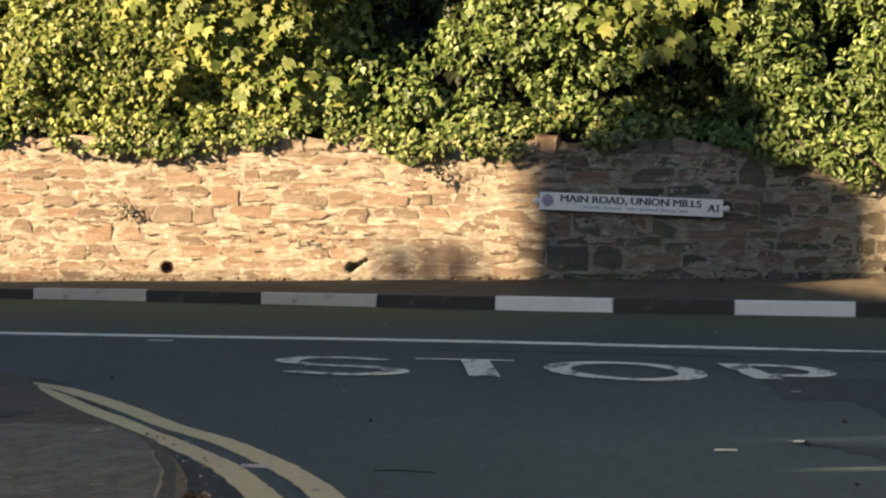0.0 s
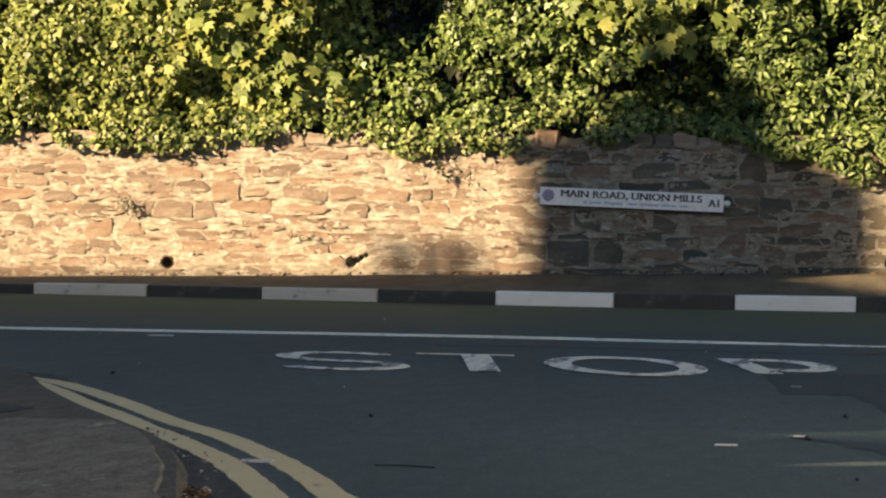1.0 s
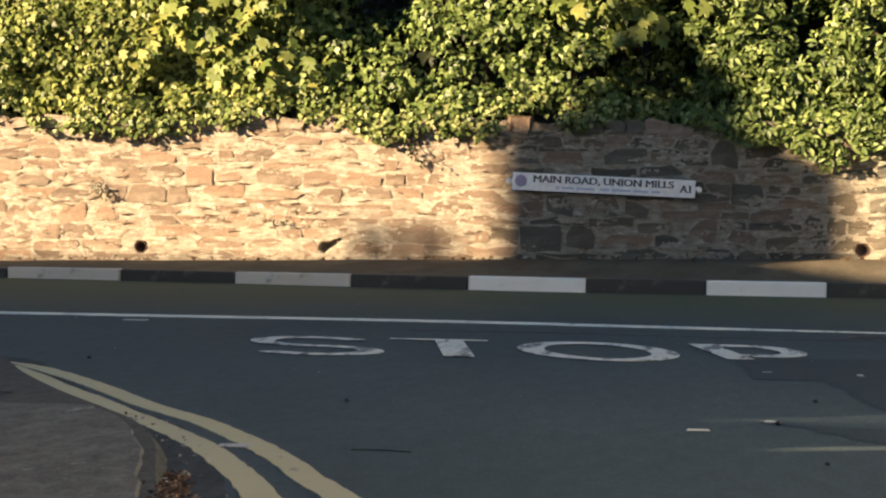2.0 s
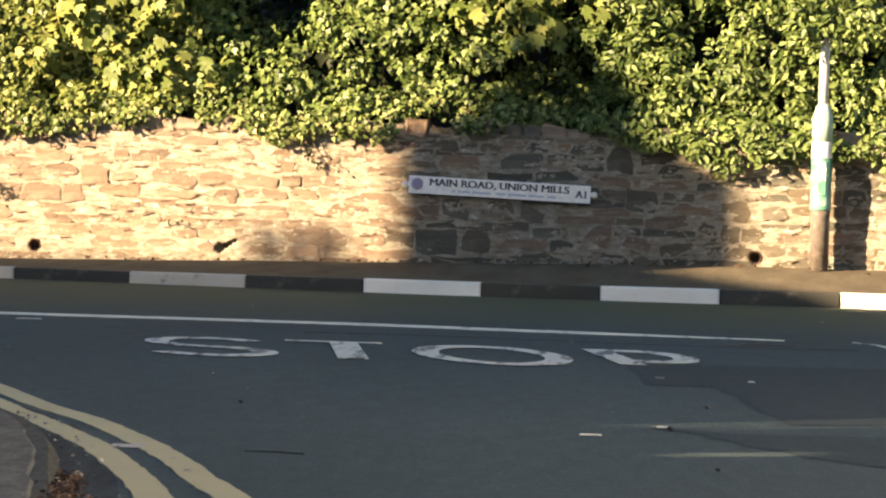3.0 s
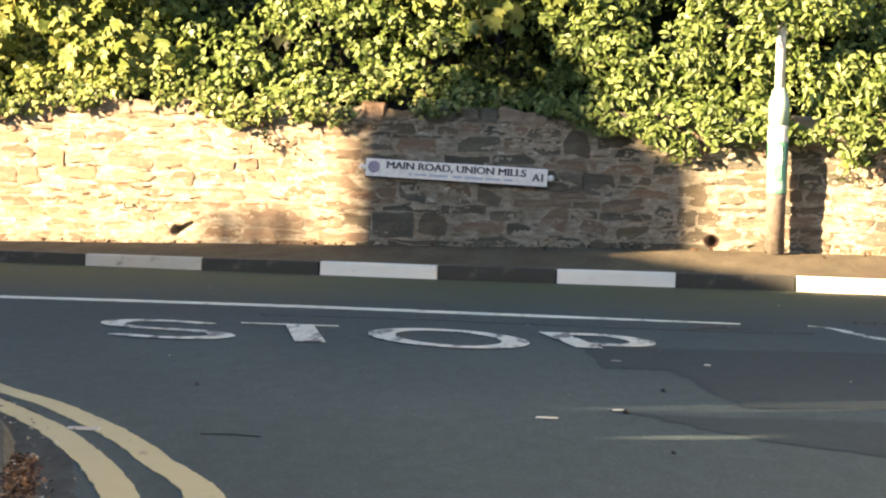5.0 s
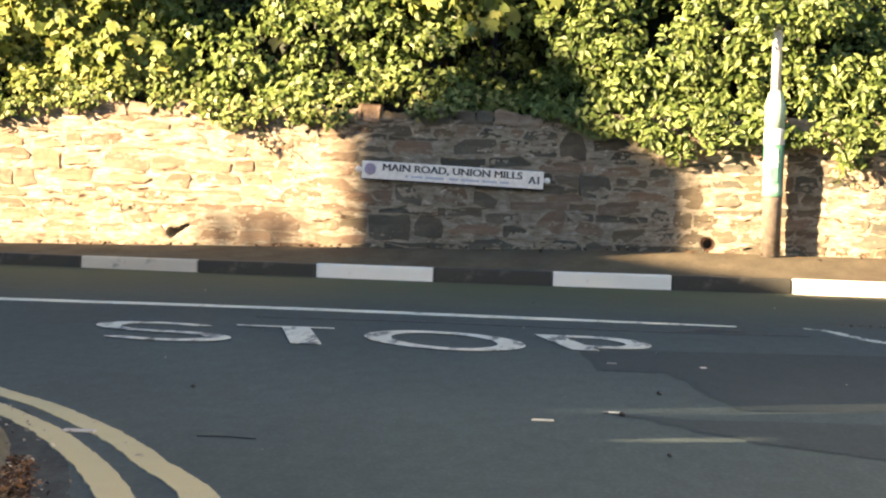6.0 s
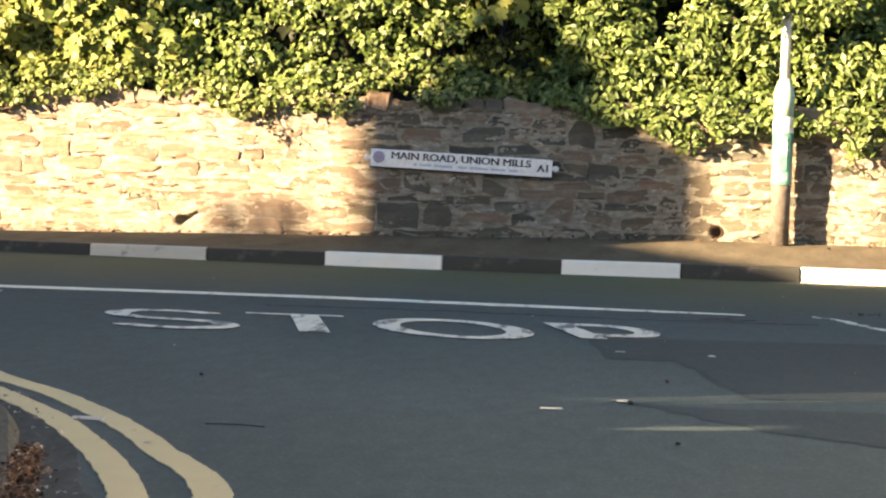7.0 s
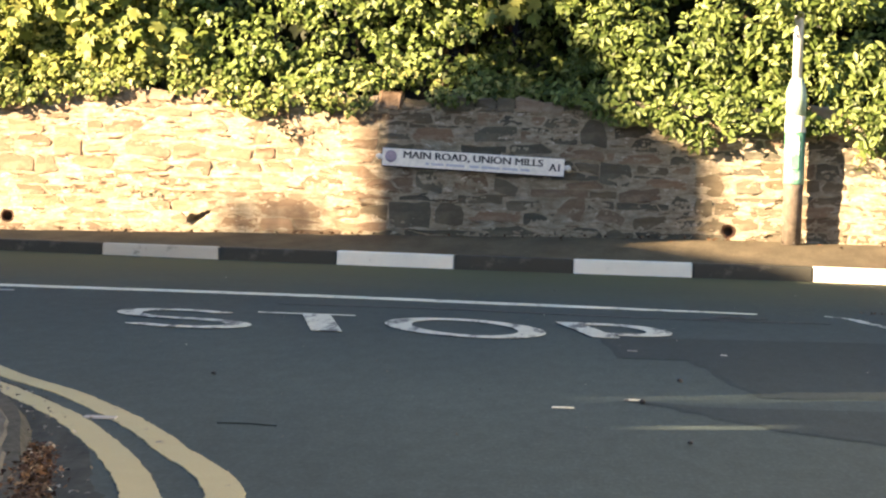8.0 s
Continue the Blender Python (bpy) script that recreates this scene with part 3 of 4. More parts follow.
rng = random.Random(11)
seeds = []
z = 0.0
while z < WALL_TOP:
    course = rng.choice((0.045, 0.06, 0.075, 0.10, 0.13))
    x = -6.6 + rng.uniform(0, 0.3)
    while x < 6.6:
        w = (0.20 + 0.8 * course) * rng.uniform(0.5, 1.6)
        wob = 0.05 * noise.noise((x * 0.7, z * 2, 5.0))
        spot = (x + w * rng.uniform(0.35, 0.65), z + course * rng.uniform(0.35, 0.65) + wob)
        if not any(abs(spot[0] - q[0]) < q[2] * 0.5 + 0.02 and abs(spot[1] - q[1]) < q[3] * 0.5 + 0.015 for q in NAMED):
            seeds.append((*spot, rng.uniform(0.0, 0.003)))
        x += w
    z += course
FLAT = 0.30                     # the stones lie on their beds, longer than high
stones = [(x, z, rough_stone_outline(x, z, w + 0.015, h + 0.012, rng)) for x, z, w, h in NAMED]
for i, (x, z, grow) in enumerate(seeds):
    poly = [(x - 0.32, z - 0.09), (x + 0.32, z - 0.09), (x + 0.32, z + 0.09), (x - 0.32, z + 0.09)]
    for j, (u, v, other) in enumerate(seeds):
        if j != i and abs(u - x) < 0.95 and abs(v - z) < 0.36:
            a, b = (u - x) * FLAT * FLAT, v - z
            poly = clipped(poly, a, b, a * (x + u) / 2 + b * (z + v) / 2 + (grow - other) / 2)
            if len(poly) < 3:
                break
    for qx, qz, qw, qh in NAMED:                 # keep clear of the large stones
        dx, dz = (x - qx) / (qw / 2), (z - qz) / (qh / 2)
        if len(poly) < 3 or abs(x - qx) > qw / 2 + 0.4 or abs(z - qz) > qh / 2 + 0.15:
            continue
        if abs(dz) > 1.0:
            k = 1 if dz > 0 else -1
            poly = clipped(poly, 0, -k, -(k * (qz + k * (qh / 2 + 0.006))))
        else:
            k = 1 if dx > 0 else -1
            poly = clipped(poly, -k, 0, -(k * (qx + k * (qw / 2 + 0.006))))
    for hx, hz, r in HOLES:
        far = math.hypot(x - hx, z - hz)
        if far < 0.5 and len(poly) > 2:
            a, b = (x - hx) / max(far, 0.01), (z - hz) / max(far, 0.01)
            poly = clipped(poly, -a, -b, -(a * hx + b * hz + r + 0.008))
    if len(poly) < 3:
        continue
    poly = [(px, min(pz, WALL_TOP)) for px, pz in poly]
    w = max(p[0] for p in poly) - min(p[0] for p in poly)
    h = max(p[1] for p in poly) - min(p[1] for p in poly)
    if w < 0.05 or h < 0.022 or z > WALL_TOP - 0.015 or z < wall_base(x) - 0.06 or rng.random() < 0.05:
        continue
    stones.append((x, z, poly))
main, others = stones[:len(NAMED)], sorted(stones[len(NAMED):], key=lambda q: abs(q[0]))
rest_of = {"tan": ([], []), "slate": ([], [])}


def add_loose(me, cx, cz, kind):
    v, f = rest_of[kind]
    k = len(v)
    v += [p.co + Vector((cx, WALL_Y, cz)) for p in me.vertices]
    f += [tuple(i + k for i in p.vertices) for p in me.polygons]
    bpy.data.meshes.remove(me)


for count, (x, z, poly) in enumerate(main + others):
    big = count < len(NAMED)
    # slate marks the darker stones, set only east of x = 0.1
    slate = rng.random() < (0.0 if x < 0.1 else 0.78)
    me, cx, cz = stone_mesh(poly, rng.uniform(0.001, 0.008) if big else rng.uniform(-0.004, 0.006), rng, DARK_STONE if slate else TAN_STONE)
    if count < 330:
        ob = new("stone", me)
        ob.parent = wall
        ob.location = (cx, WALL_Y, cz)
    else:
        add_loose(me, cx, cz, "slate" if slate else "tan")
for _ in range(800):
    x, z = rng.uniform(-5.2, 5.2), rng.uniform(0.22, WALL_TOP - 0.03)
    w, h = rng.uniform(0.03, 0.16), rng.uniform(0.008, 0.022)
    if any(math.hypot(x - hx, z - hz) < r + 0.1 for hx, hz, r in HOLES) or any(abs(x - q[0]) < q[2] * 0.5 + w * 0.4 and abs(z - q[1]) < q[3] * 0.5 for q in NAMED):
        continue
    tilt = rng.gauss(0, 0.08)
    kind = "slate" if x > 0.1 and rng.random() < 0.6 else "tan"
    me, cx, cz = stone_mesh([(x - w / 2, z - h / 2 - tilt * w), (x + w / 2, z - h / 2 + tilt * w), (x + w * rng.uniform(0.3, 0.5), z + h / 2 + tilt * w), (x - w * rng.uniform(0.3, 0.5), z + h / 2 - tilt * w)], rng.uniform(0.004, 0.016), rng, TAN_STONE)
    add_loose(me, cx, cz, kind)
for kind, mat in (("tan", TAN_STONE), ("slate", DARK_STONE)):
    rest = new("stonework", mesh_from("stonework", *rest_of[kind], mat))
    rest.parent = wall
    tagged(rest, kind="stuff")

# upright coping stones along the top
x, rust_set = -6.2, False
while x < 6.2:
    rusty = not rust_set and x > -0.08
    if rusty:
        x, rust_set = 0.11, True
    w = 0.19 if rusty else rng.uniform(0.08, 0.30)
    bm = bmesh.new()
    h = 0.12 if rusty else rng.uniform(0.02, 0.10)
    box(bm, -w / 2 + 0.004, w / 2 - 0.004, -0.02 - rng.uniform(0, 0.03), 0.30, -0.03, h, 0.012)
    for v in bm.verts:
        v.co += Vector((rng.uniform(-1, 1), rng.uniform(-1, 1), rng.uniform(-1, 1))) * 0.018
    # east of x = 0.3 half the coping takes the darker stone
    ob = part("coping_stone", bm, RUST_STONE if rusty else DARK_STONE if x > 0.3 and rng.random() < 0.5 else COPING_STONE, wall)
    ob.location, ob.rotation_euler = (x + w / 2, WALL_Y + 0.02, WALL_TOP), (0, radians(rng.gauss(0, 2 if rusty else 7)), 0)
    x += w + rng.uniform(-0.004, 0.012)

# drain holes through the wall's foot
for hx, hz, r in HOLES[:2]:
    bm = bmesh.new()
    k = 24
    ring = [[bm.verts.new((hx + q * math.cos(2 * math.pi * i / k), y, hz + q * math.sin(2 * math.pi * i / k))) for i in range(k)] for q, y in ((r + 0.006, WALL_Y + 0.05), (r + 0.005, WALL_Y - 0.006), (r, WALL_Y - 0.004), (r * 0.97, WALL_Y + 0.21))]
    for a, b in zip(ring, ring[1:]):
        for i in range(k):
            bm.faces.new((a[i], a[(i + 1) % k], b[(i + 1) % k], b[i]))
    bm.faces.new(ring[-1])
    pipe = part("drain_pipe", bm, PIPE_CLAY, wall, "dark round clay drain outlet")

# ---- unseen houses added to shade the road, beside the corner ----
def unseen_house(label, x0, x1, y0, y1, eaves, ridge_y, ridge_z):
    """Unseen rendered house added to block light, its ridge along the main road."""
    house = tagged(empty("house", (x0 + x1) / 2, (y0 + y1) / 2), label, "house")
    house.matrix_world = Matrix.Identity(4)
    bm = bmesh.new()
    v = [bm.verts.new(p) for p in ((x0, y0, 0), (x1, y0, 0), (x1, y1, 0), (x0, y1, 0), (x0, y0, eaves), (x1, y0, eaves), (x1, y1, eaves), (x0, y1, eaves), (x0, ridge_y, ridge_z - 0.12), (x1, ridge_y, ridge_z - 0.12))]
    for f in ((0, 1, 5, 4), (2, 3, 7, 6), (1, 2, 6, 9, 5), (3, 0, 4, 8, 7), (4, 5, 9, 8), (6, 7, 8, 9), (3, 2, 1, 0)):
        bm.faces.new([v[i] for i in f])
    bmesh.ops.recalc_face_normals(bm, faces=bm.faces)
    part("wall", bm, RENDER_WALL, house)
    bm = bmesh.new()
    prof = [(y0 - 0.25, eaves - 0.14), (ridge_y, ridge_z - 0.10), (y1 + 0.25, eaves - 0.14), (y1 + 0.25, eaves - 0.02), (ridge_y, ridge_z), (y0 - 0.25, eaves - 0.02)]
    a = [bm.verts.new((x0 - 0.05, y, z)) for y, z in prof]
    b = [bm.verts.new((x1 + 0.05, y, z)) for y, z in prof]
    for i in range(6):
        bm.faces.new((a[i], a[(i + 1) % 6], b[(i + 1) % 6], b[i]))
    for e in (a, b):
        bm.faces.new((e[0], e[1], e[4], e[5]))
        bm.faces.new((e[1], e[2], e[3], e[4]))
    bmesh.ops.recalc_face_normals(bm, faces=bm.faces)
    part("roof", bm, SLATE, house)
    return house


DROP = math.tan(SUN_EL) / math.cos(SUN_AZ)      # fall of the sun's rays per metre of y
RIDGE = -12.0
tall = unseen_house("unseen tall terrace house with slate roof, added to cast shade", -40.0, -17.3, -15.0, -9.0, 4.7, RIDGE, 0.13 + (WALL_Y - RIDGE) * DROP)
unseen_house("unseen low cottage with slate roof, added to shade the road", -13.15, -3.5, -14.0, -10.0, 3.7, RIDGE, -0.12 + (0.0 - RIDGE) * DROP)
# unseen stack and shoulder, shaped to cast the shadow on wall and hedge
bm = bmesh.new()
top = 1.22 + (WALL_Y + 12.18) * DROP
box(bm, -19.36, -17.90, -12.18, -11.82, 5.6, top, 0.02)
shoulder = ((-18.07, 5.6), (-16.84, 5.6), (-16.84, 7.93), (-17.45, 8.20), (-18.07, 8.80))
front, rear = ([bm.verts.new((x, y, z)) for x, z in shoulder] for y in (-12.15, -11.85))
bm.faces.new(front)
bm.faces.new(rear[::-1])
for i in range(5):
    bm.faces.new((front[i], rear[i], rear[(i + 1) % 5], front[(i + 1) % 5]))
bmesh.ops.recalc_face_normals(bm, faces=bm.faces)
stack = part("chimney", bm, RENDER_WALL, tall)
bm = bmesh.new()
box(bm, -19.10, -18.08, -12.1, -11.9, top - 0.02, 8.96, 0.02)
part("chimney_shaft", bm, RENDER_WALL, stack)
bm = bmesh.new()
lathe(bm, [(0.15, 8.95), (0.13, 9.05), (0.12, 9.25), (0.14, 9.28), (0.14, 9.33)], -18.6, RIDGE, 20)
part("chimney_pot", bm, PIPE_CLAY, stack)
# slender pots added out of view for a soft shadow at the wall's foot
bm = bmesh.new()
base_top = 0.06 + (WALL_Y - RIDGE) * DROP
box(bm, -20.85, -19.95, -12.15, -11.85, 5.6, base_top, 0.02)
low_stack = part("chimney", bm, RENDER_WALL, tall, "unseen low chimney with slender pots, added for a soft shadow")
for i in range(4):
    bm = bmesh.new()
    lathe(bm, [(0.065, base_top - 0.01), (0.055, base_top + 0.05), (0.05, base_top + 0.38 - 0.03 * (i % 2)), (0.07, base_top + 0.42 - 0.03 * (i % 2))], -20.76 + 0.24 * i, RIDGE, 16)
    part("chimney_pot", bm, PIPE_CLAY, low_stack)
# hipped end added to set the edge of sun on the footway
bm = bmesh.new()
z1, z2 = 7.06, 5.99
hip = [bm.verts.new(p) for p in ((-17.25, -15.0, 0), (-13.2, -15.0, 0), (-13.2, -9.0, 0), (-17.25, -9.0, 0), (-17.25, -15.2, 4.6), (-13.2, -15.2, 4.6), (-13.2, -8.8, 4.6), (-17.25, -8.8, 4.6), (-17.25, RIDGE, z1), (-13.2, RIDGE, z2))]
for f in ((0, 1, 5, 4), (2, 3, 7, 6), (1, 2, 6, 9, 5), (3, 0, 4, 8, 7), (4, 5, 9, 8), (6, 7, 8, 9), (3, 2, 1, 0)):
    bm.faces.new([hip[i] for i in f])
bmesh.ops.recalc_face_normals(bm, faces=bm.faces)
part("hipped_end", bm, SLATE, tall)
# wall added out of view to shade the road and throw light streaks
yard = tagged(empty("unseen_yard_wall"), "unseen high pale board wall, added with leaning gaps for sun streaks", "wall", kind="structure")
# narrow leaning gaps shaped to pass sun streaks: (height, y, width) from foot to head
SILL, HEAD = 1.6, 2.7
GAPS = (((1.6, -14.31, 0.0), (1.66, -14.36, 0.03), (1.90, -14.55, 0.03), (1.98, -14.60, 0.05), (2.6, -14.80, 0.075), (2.7, -14.84, 0.0)),
        ((1.6, -14.50, 0.0), (1.96, -14.68, 0.0), (2.0, -14.69, 0.05), (2.6, -14.92, 0.08), (2.7, -14.95, 0.0)),
        ((1.6, -14.70, 0.0), (1.97, -14.80, 0.0), (2.1, -14.84, 0.05), (2.6, -15.06, 0.08), (2.7, -15.09, 0.0)),
        ((1.6, -15.40, 0.0), (2.0, -15.60, 0.0), (2.06, -15.67, 0.12), (2.13, -15.74, 0.12), (2.23, -15.86, 0.0), (2.7, -16.1, 0.0)))


def yard_panel(outline):
    """A slab of the wall from its outline in (y, z)."""
    bm = bmesh.new()
    a = [bm.verts.new((-3.56, y, z)) for y, z in outline]
    b = [bm.verts.new((-3.50, y, z)) for y, z in outline]
    n = len(outline)
    bm.faces.new(a)
    bm.faces.new(b[::-1])
    for i in range(n):
        bm.faces.new((a[i], b[i], b[(i + 1) % n], a[(i + 1) % n]))
    bmesh.ops.recalc_face_normals(bm, faces=bm.faces)
    part("panel", bm, RENDER_WALL, yard)


yard_panel([(-18.0, 0), (-14.0, 0), (-14.0, SILL), (-18.0, SILL)])
yard_panel([(-18.0, HEAD), (-14.0, HEAD), (-14.0, 3.0), (-18.0, 3.0)])
edge = [(-14.0, SILL), (-14.0, HEAD)]
for gap in GAPS:
    yard_panel(edge + [(y + w / 2, z) for z, y, w in reversed(gap)])
    edge = [(y - w / 2, z) for z, y, w in gap]
yard_panel(edge + [(-18.0, HEAD), (-18.0, SILL)])
# unseen block added to keep sun off the near road
shed = tagged(empty("outbuilding"), "unseen plain outbuilding behind the yard wall, added to shade the road", "building")
bm = bmesh.new()
box(bm, -6.0, -3.5, -26.0, -18.0, 0, 4.0)
part("wall", bm, RENDER_WALL, shed)


# two more unseen houses, added to cut sky light on the stone wall
unseen_house("unseen rendered house across the side road, added to block sky", 7.0, 30.0, -17.0, -9.5, 5.4, -13.2, 8.6)
unseen_house("unseen rendered house at the back of the side road, added to block sky", -9.0, 12.0, -50.0, -42.0, 5.6, -46.0, 9.0)

# ---- earth bank behind the wall ----
by = [2.3, 2.6, 3.0, 3.6, 4.4, 5.4, 7.0, 12.0, 30.0]
bz = [1.15, 1.25, 1.6, 2.5, 3.6, 4.0, 4.2, 4.2, -0.2]
bx = [-16 + 0.8 * i for i in range(41)]
bv = [(x, y, z + 0.12 * noise.noise((x, y, 3))) for y, z in zip(by, bz) for x in bx]
bf = [(j * 41 + i, j * 41 + i + 1, (j + 1) * 41 + i + 1, (j + 1) * 41 + i) for j in range(len(by) - 1) for i in range(40)]
tagged(new("bank", mesh_from("bank", bv, bf, EARTH, True)), "dark earth bank behind the wall", "bank", kind="structure")


# ---- foliage ----
def leaf_shape(kind):
    """Leaf of unit length: points (across, along, lift) and triangles."""
    if kind == "oval":
        p = [(0, 0, 0), (0.20, 0.36, 0.06), (0.14, 0.72, 0.04), (0, 1, -0.07), (-0.14, 0.72, 0.04), (-0.20, 0.36, 0.06), (0, 0.5, 0)]
    elif kind == "ivy":
        p = [(0, 0, 0), (0.34, -0.02, 0.03), (0.46, 0.32, 0.02), (0.26, 0.46, 0.05), (0, 1, -0.05), (-0.26, 0.46, 0.05), (-0.46, 0.32, 0.02), (-0.34, -0.02, 0.03), (0, 0.35, 0)]
    else:
        p = [(0, 0, 0), (0.30, 0.02, 0.0), (0.52, 0.22, -0.05), (0.32, 0.34, 0.05), (0.50, 0.72, -0.06), (0.17, 0.62, 0.05), (0, 1.05, -0.08), (-0.17, 0.62, 0.05), (-0.50, 0.72, -0.06), (-0.32, 0.34, 0.05), (-0.52, 0.22, -0.05), (-0.30, 0.02, 0.0), (0, 0.38, 0)]
    n = len(p) - 1
    return np.array(p), np.array([(i, (i + 1) % n, n) for i in range(n)])


def leaves_mesh(name, kind, places, normals, sizes, mat, gen, droop=1.0):
    """Many leaves as one mesh: each at its place, facing its normal, tip hanging."""
    shape, tris = leaf_shape(kind)
    n = len(places)
    nrm = normals / np.linalg.norm(normals, axis=1, keepdims=True)
    down = np.array([0, 0, -droop]) + gen.normal(0, 0.55, (n, 3))
    tip = down - (down * nrm).sum(1, keepdims=True) * nrm
    tip /= np.linalg.norm(tip, axis=1, keepdims=True)
    side = np.cross(tip, nrm)
    s = sizes[:, None, None]
    wide = gen.uniform(0.8, 1.25, (n, 1, 1))
    v = places[:, None, :] + s * (wide * shape[None, :, 0:1] * side[:, None, :] + (shape[None, :, 1:2] - 0.4) * tip[:, None, :] + shape[None, :, 2:3] * nrm[:, None, :])
    f = tris[None] + (np.arange(n) * len(shape))[:, None, None]
    me = bpy.data.meshes.new(name)
    v = v.reshape(-1, 3)
    f = f.reshape(-1)
    me.vertices.add(len(v))
    me.vertices.foreach_set("co", v.ravel())
    me.loops.add(len(f))
    me.loops.foreach_set("vertex_index", f.astype(np.int32))
    me.polygons.add(len(f) // 3)
    me.polygons.foreach_set("loop_start", np.arange(0, len(f), 3, dtype=np.int32))
    me.materials.append(mat)
    me.update(calc_edges=True)
    return me


HOLLOWS = [(-3.6, 1.95, 0.75, 0.45, -0.13), (-1.08, 2.49, 0.34, 0.31, 1.6), (-4.7, 2.5, 0.2, 0.3, 0.25), (-0.72, 1.80, 0.16, 0.22, 0.35), (1.42, 1.74, 0.46, 0.30, 0.85), (2.75, 2.40, 0.18, 0.2, 0.15), (-2.15, 2.0, 0.16, 0.22, 0.28), (2.35, 2.15, 0.16, 0.2, 0.12)]


def hedge_front(x, z):
    """Depth of the leafy front above the wall."""
    y = 2.20 + 0.13 * noise.noise((x * 1.0, z * 1.3, 1.0)) + 0.11 * noise.noise((x * 2.6, z * 3.0, 7.0)) + 0.10 * (z - 1.35)
    y -= 0.16 * smoothstep(1.62, 1.30, z)
    for hx, hz, rx, rz, d in HOLLOWS:
        y += d * math.exp(-((x - hx) / rx) ** 2 - ((z - hz) / rz) ** 2)
    return y


def skirt(x):
    """Lowest leaves, hanging over the wall in places."""
    z = 1.27 + 0.06 * noise.noise((x * 2.2, 0.0, 3.0))
    for hx, w, d in ((-3.2, 0.75, 0.09), (-0.95, 0.18, 0.13), (-0.25, 0.30, 0.13), (2.84, 0.20, 0.27), (2.55, 0.25, 0.10), (3.15, 0.2, 0.12), (4.32, 0.22, 0.32), (3.9, 0.3, 0.10), (-4.6, 0.4, 0.05), (2.2, 0.4, 0.07), (3.5, 0.35, 0.08)):
        z -= d * math.exp(-((x - hx) / w) ** 2)
    for hx, w, d in ((0.26, 0.20, 0.17), (1.35, 0.5, 0.10), (-2.05, 0.2, 0.07), (-1.65, 0.25, 0.06), (-4.4, 0.25, 0.10), (-5.2, 0.3, 0.1)):
        z += d * math.exp(-((x - hx) / w) ** 2)
    return z


def foliage(name, label, category, leaf, mat, x0, x1, z0, z1, size, per_m2, seed, clump=(0.10, 0.20), per_clump=46, back=0.0, stems=4, hang=0.0, front=None):
    """A shrub: stems from the bank and a crown of leaf clumps over its stretch of the front."""
    gen = np.random.default_rng(seed)
    thing = tagged(empty(name, (x0 + x1) / 2, 2.6, 1.2), label, category)
    cx, cz = thing.location.x, thing.location.z
    pts, nrm, siz = [], [], []
    for _ in range(int((x1 - x0) * (z1 - z0) * per_m2)):
        x = gen.uniform(x0, x1) + gen.normal(0, 0.10)
        z = gen.uniform(z0, z1) + gen.normal(0, 0.06)
        r = gen.uniform(*clump)
        if hang:
            z = skirt(x) + hang * gen.uniform(0.0, 1.0) ** 1.3
        if z - r * 0.5 < skirt(x):
            z = skirt(x) + r * 0.5 + gen.uniform(0, 0.10)
            r *= 0.75
        if not hang:
            z = max(z, WALL_TOP + 0.14)
        y = hedge_front(x, z) + back + gen.normal(0, 0.05)
        if front:
            y = front + gen.normal(0, 0.04)
        if hang and z < WALL_TOP + 0.10:
            y = min(y, (1.87 if x > 2.3 else 1.94) + gen.normal(0, 0.02))
        k = int(per_clump * (r / 0.15) ** 1.5)
        d = gen.normal(0, 1, (k, 3))
        d /= np.linalg.norm(d, axis=1, keepdims=True)
        d[:, 1] = -np.abs(d[:, 1]) * gen.choice((1, 1, 1, -0.6), k)
        p = np.array((x, y, z)) + d * r * gen.uniform(0.55, 1.15, (k, 1)) * np.array((1.15, 0.9, 0.9))
        low = np.array([skirt(q) for q in p[:, 0]])
        ok = (p[:, 2] > low + gen.normal(0, 0.02, k)) & ((p[:, 1] < 1.96) | (p[:, 2] > WALL_TOP + 0.03))
        pts.append(p[ok])
        nrm.append((d * 0.70 + gen.normal(0, 0.50, (k, 3)) + np.array((-0.32, -0.52, 0.38)))[ok])
        siz.append(gen.uniform(0.65, 1.3, ok.sum()) * size)
    pts, nrm, siz = np.concatenate(pts), np.concatenate(nrm), np.concatenate(siz)
    crown = new("crown", leaves_mesh("crown", leaf, pts - np.array(thing.location), nrm, siz, mat, gen, 0.3 if leaf == "oval" else 1.0))
    crown.parent = thing
    tagged(crown, kind="stuff")
    for i in range(stems):
        sx = x0 + (x1 - x0) * (i + gen.uniform(0.2, 0.8)) / stems
        bm = bmesh.new()
        prev = None
        for k in range(7):
            t = k / 6
            bx_ = sx + 0.25 * noise.noise((sx, t * 2, 1))
            c = Vector((bx_ - cx, max(2.75 - 0.35 * t, hedge_front(bx_, 1.2 + (z1 - 1.0) * t) + 0.45) + 0.05 * noise.noise((sx, t * 2, 5)) - 2.6, (z1 - 1.0) * t))
            ring = [bm.verts.new(c + Vector((math.cos(a), math.sin(a), 0)) * 0.03 * (1 - 0.8 * t)) for a in (2 * math.pi * q / 6 for q in range(6))]
            if prev:
                for q in range(6):
                    bm.faces.new((prev[q], prev[(q + 1) % 6], ring[(q + 1) % 6], ring[q]))
            prev = ring
        part("stem", bm, BARK, thing)
    return thing


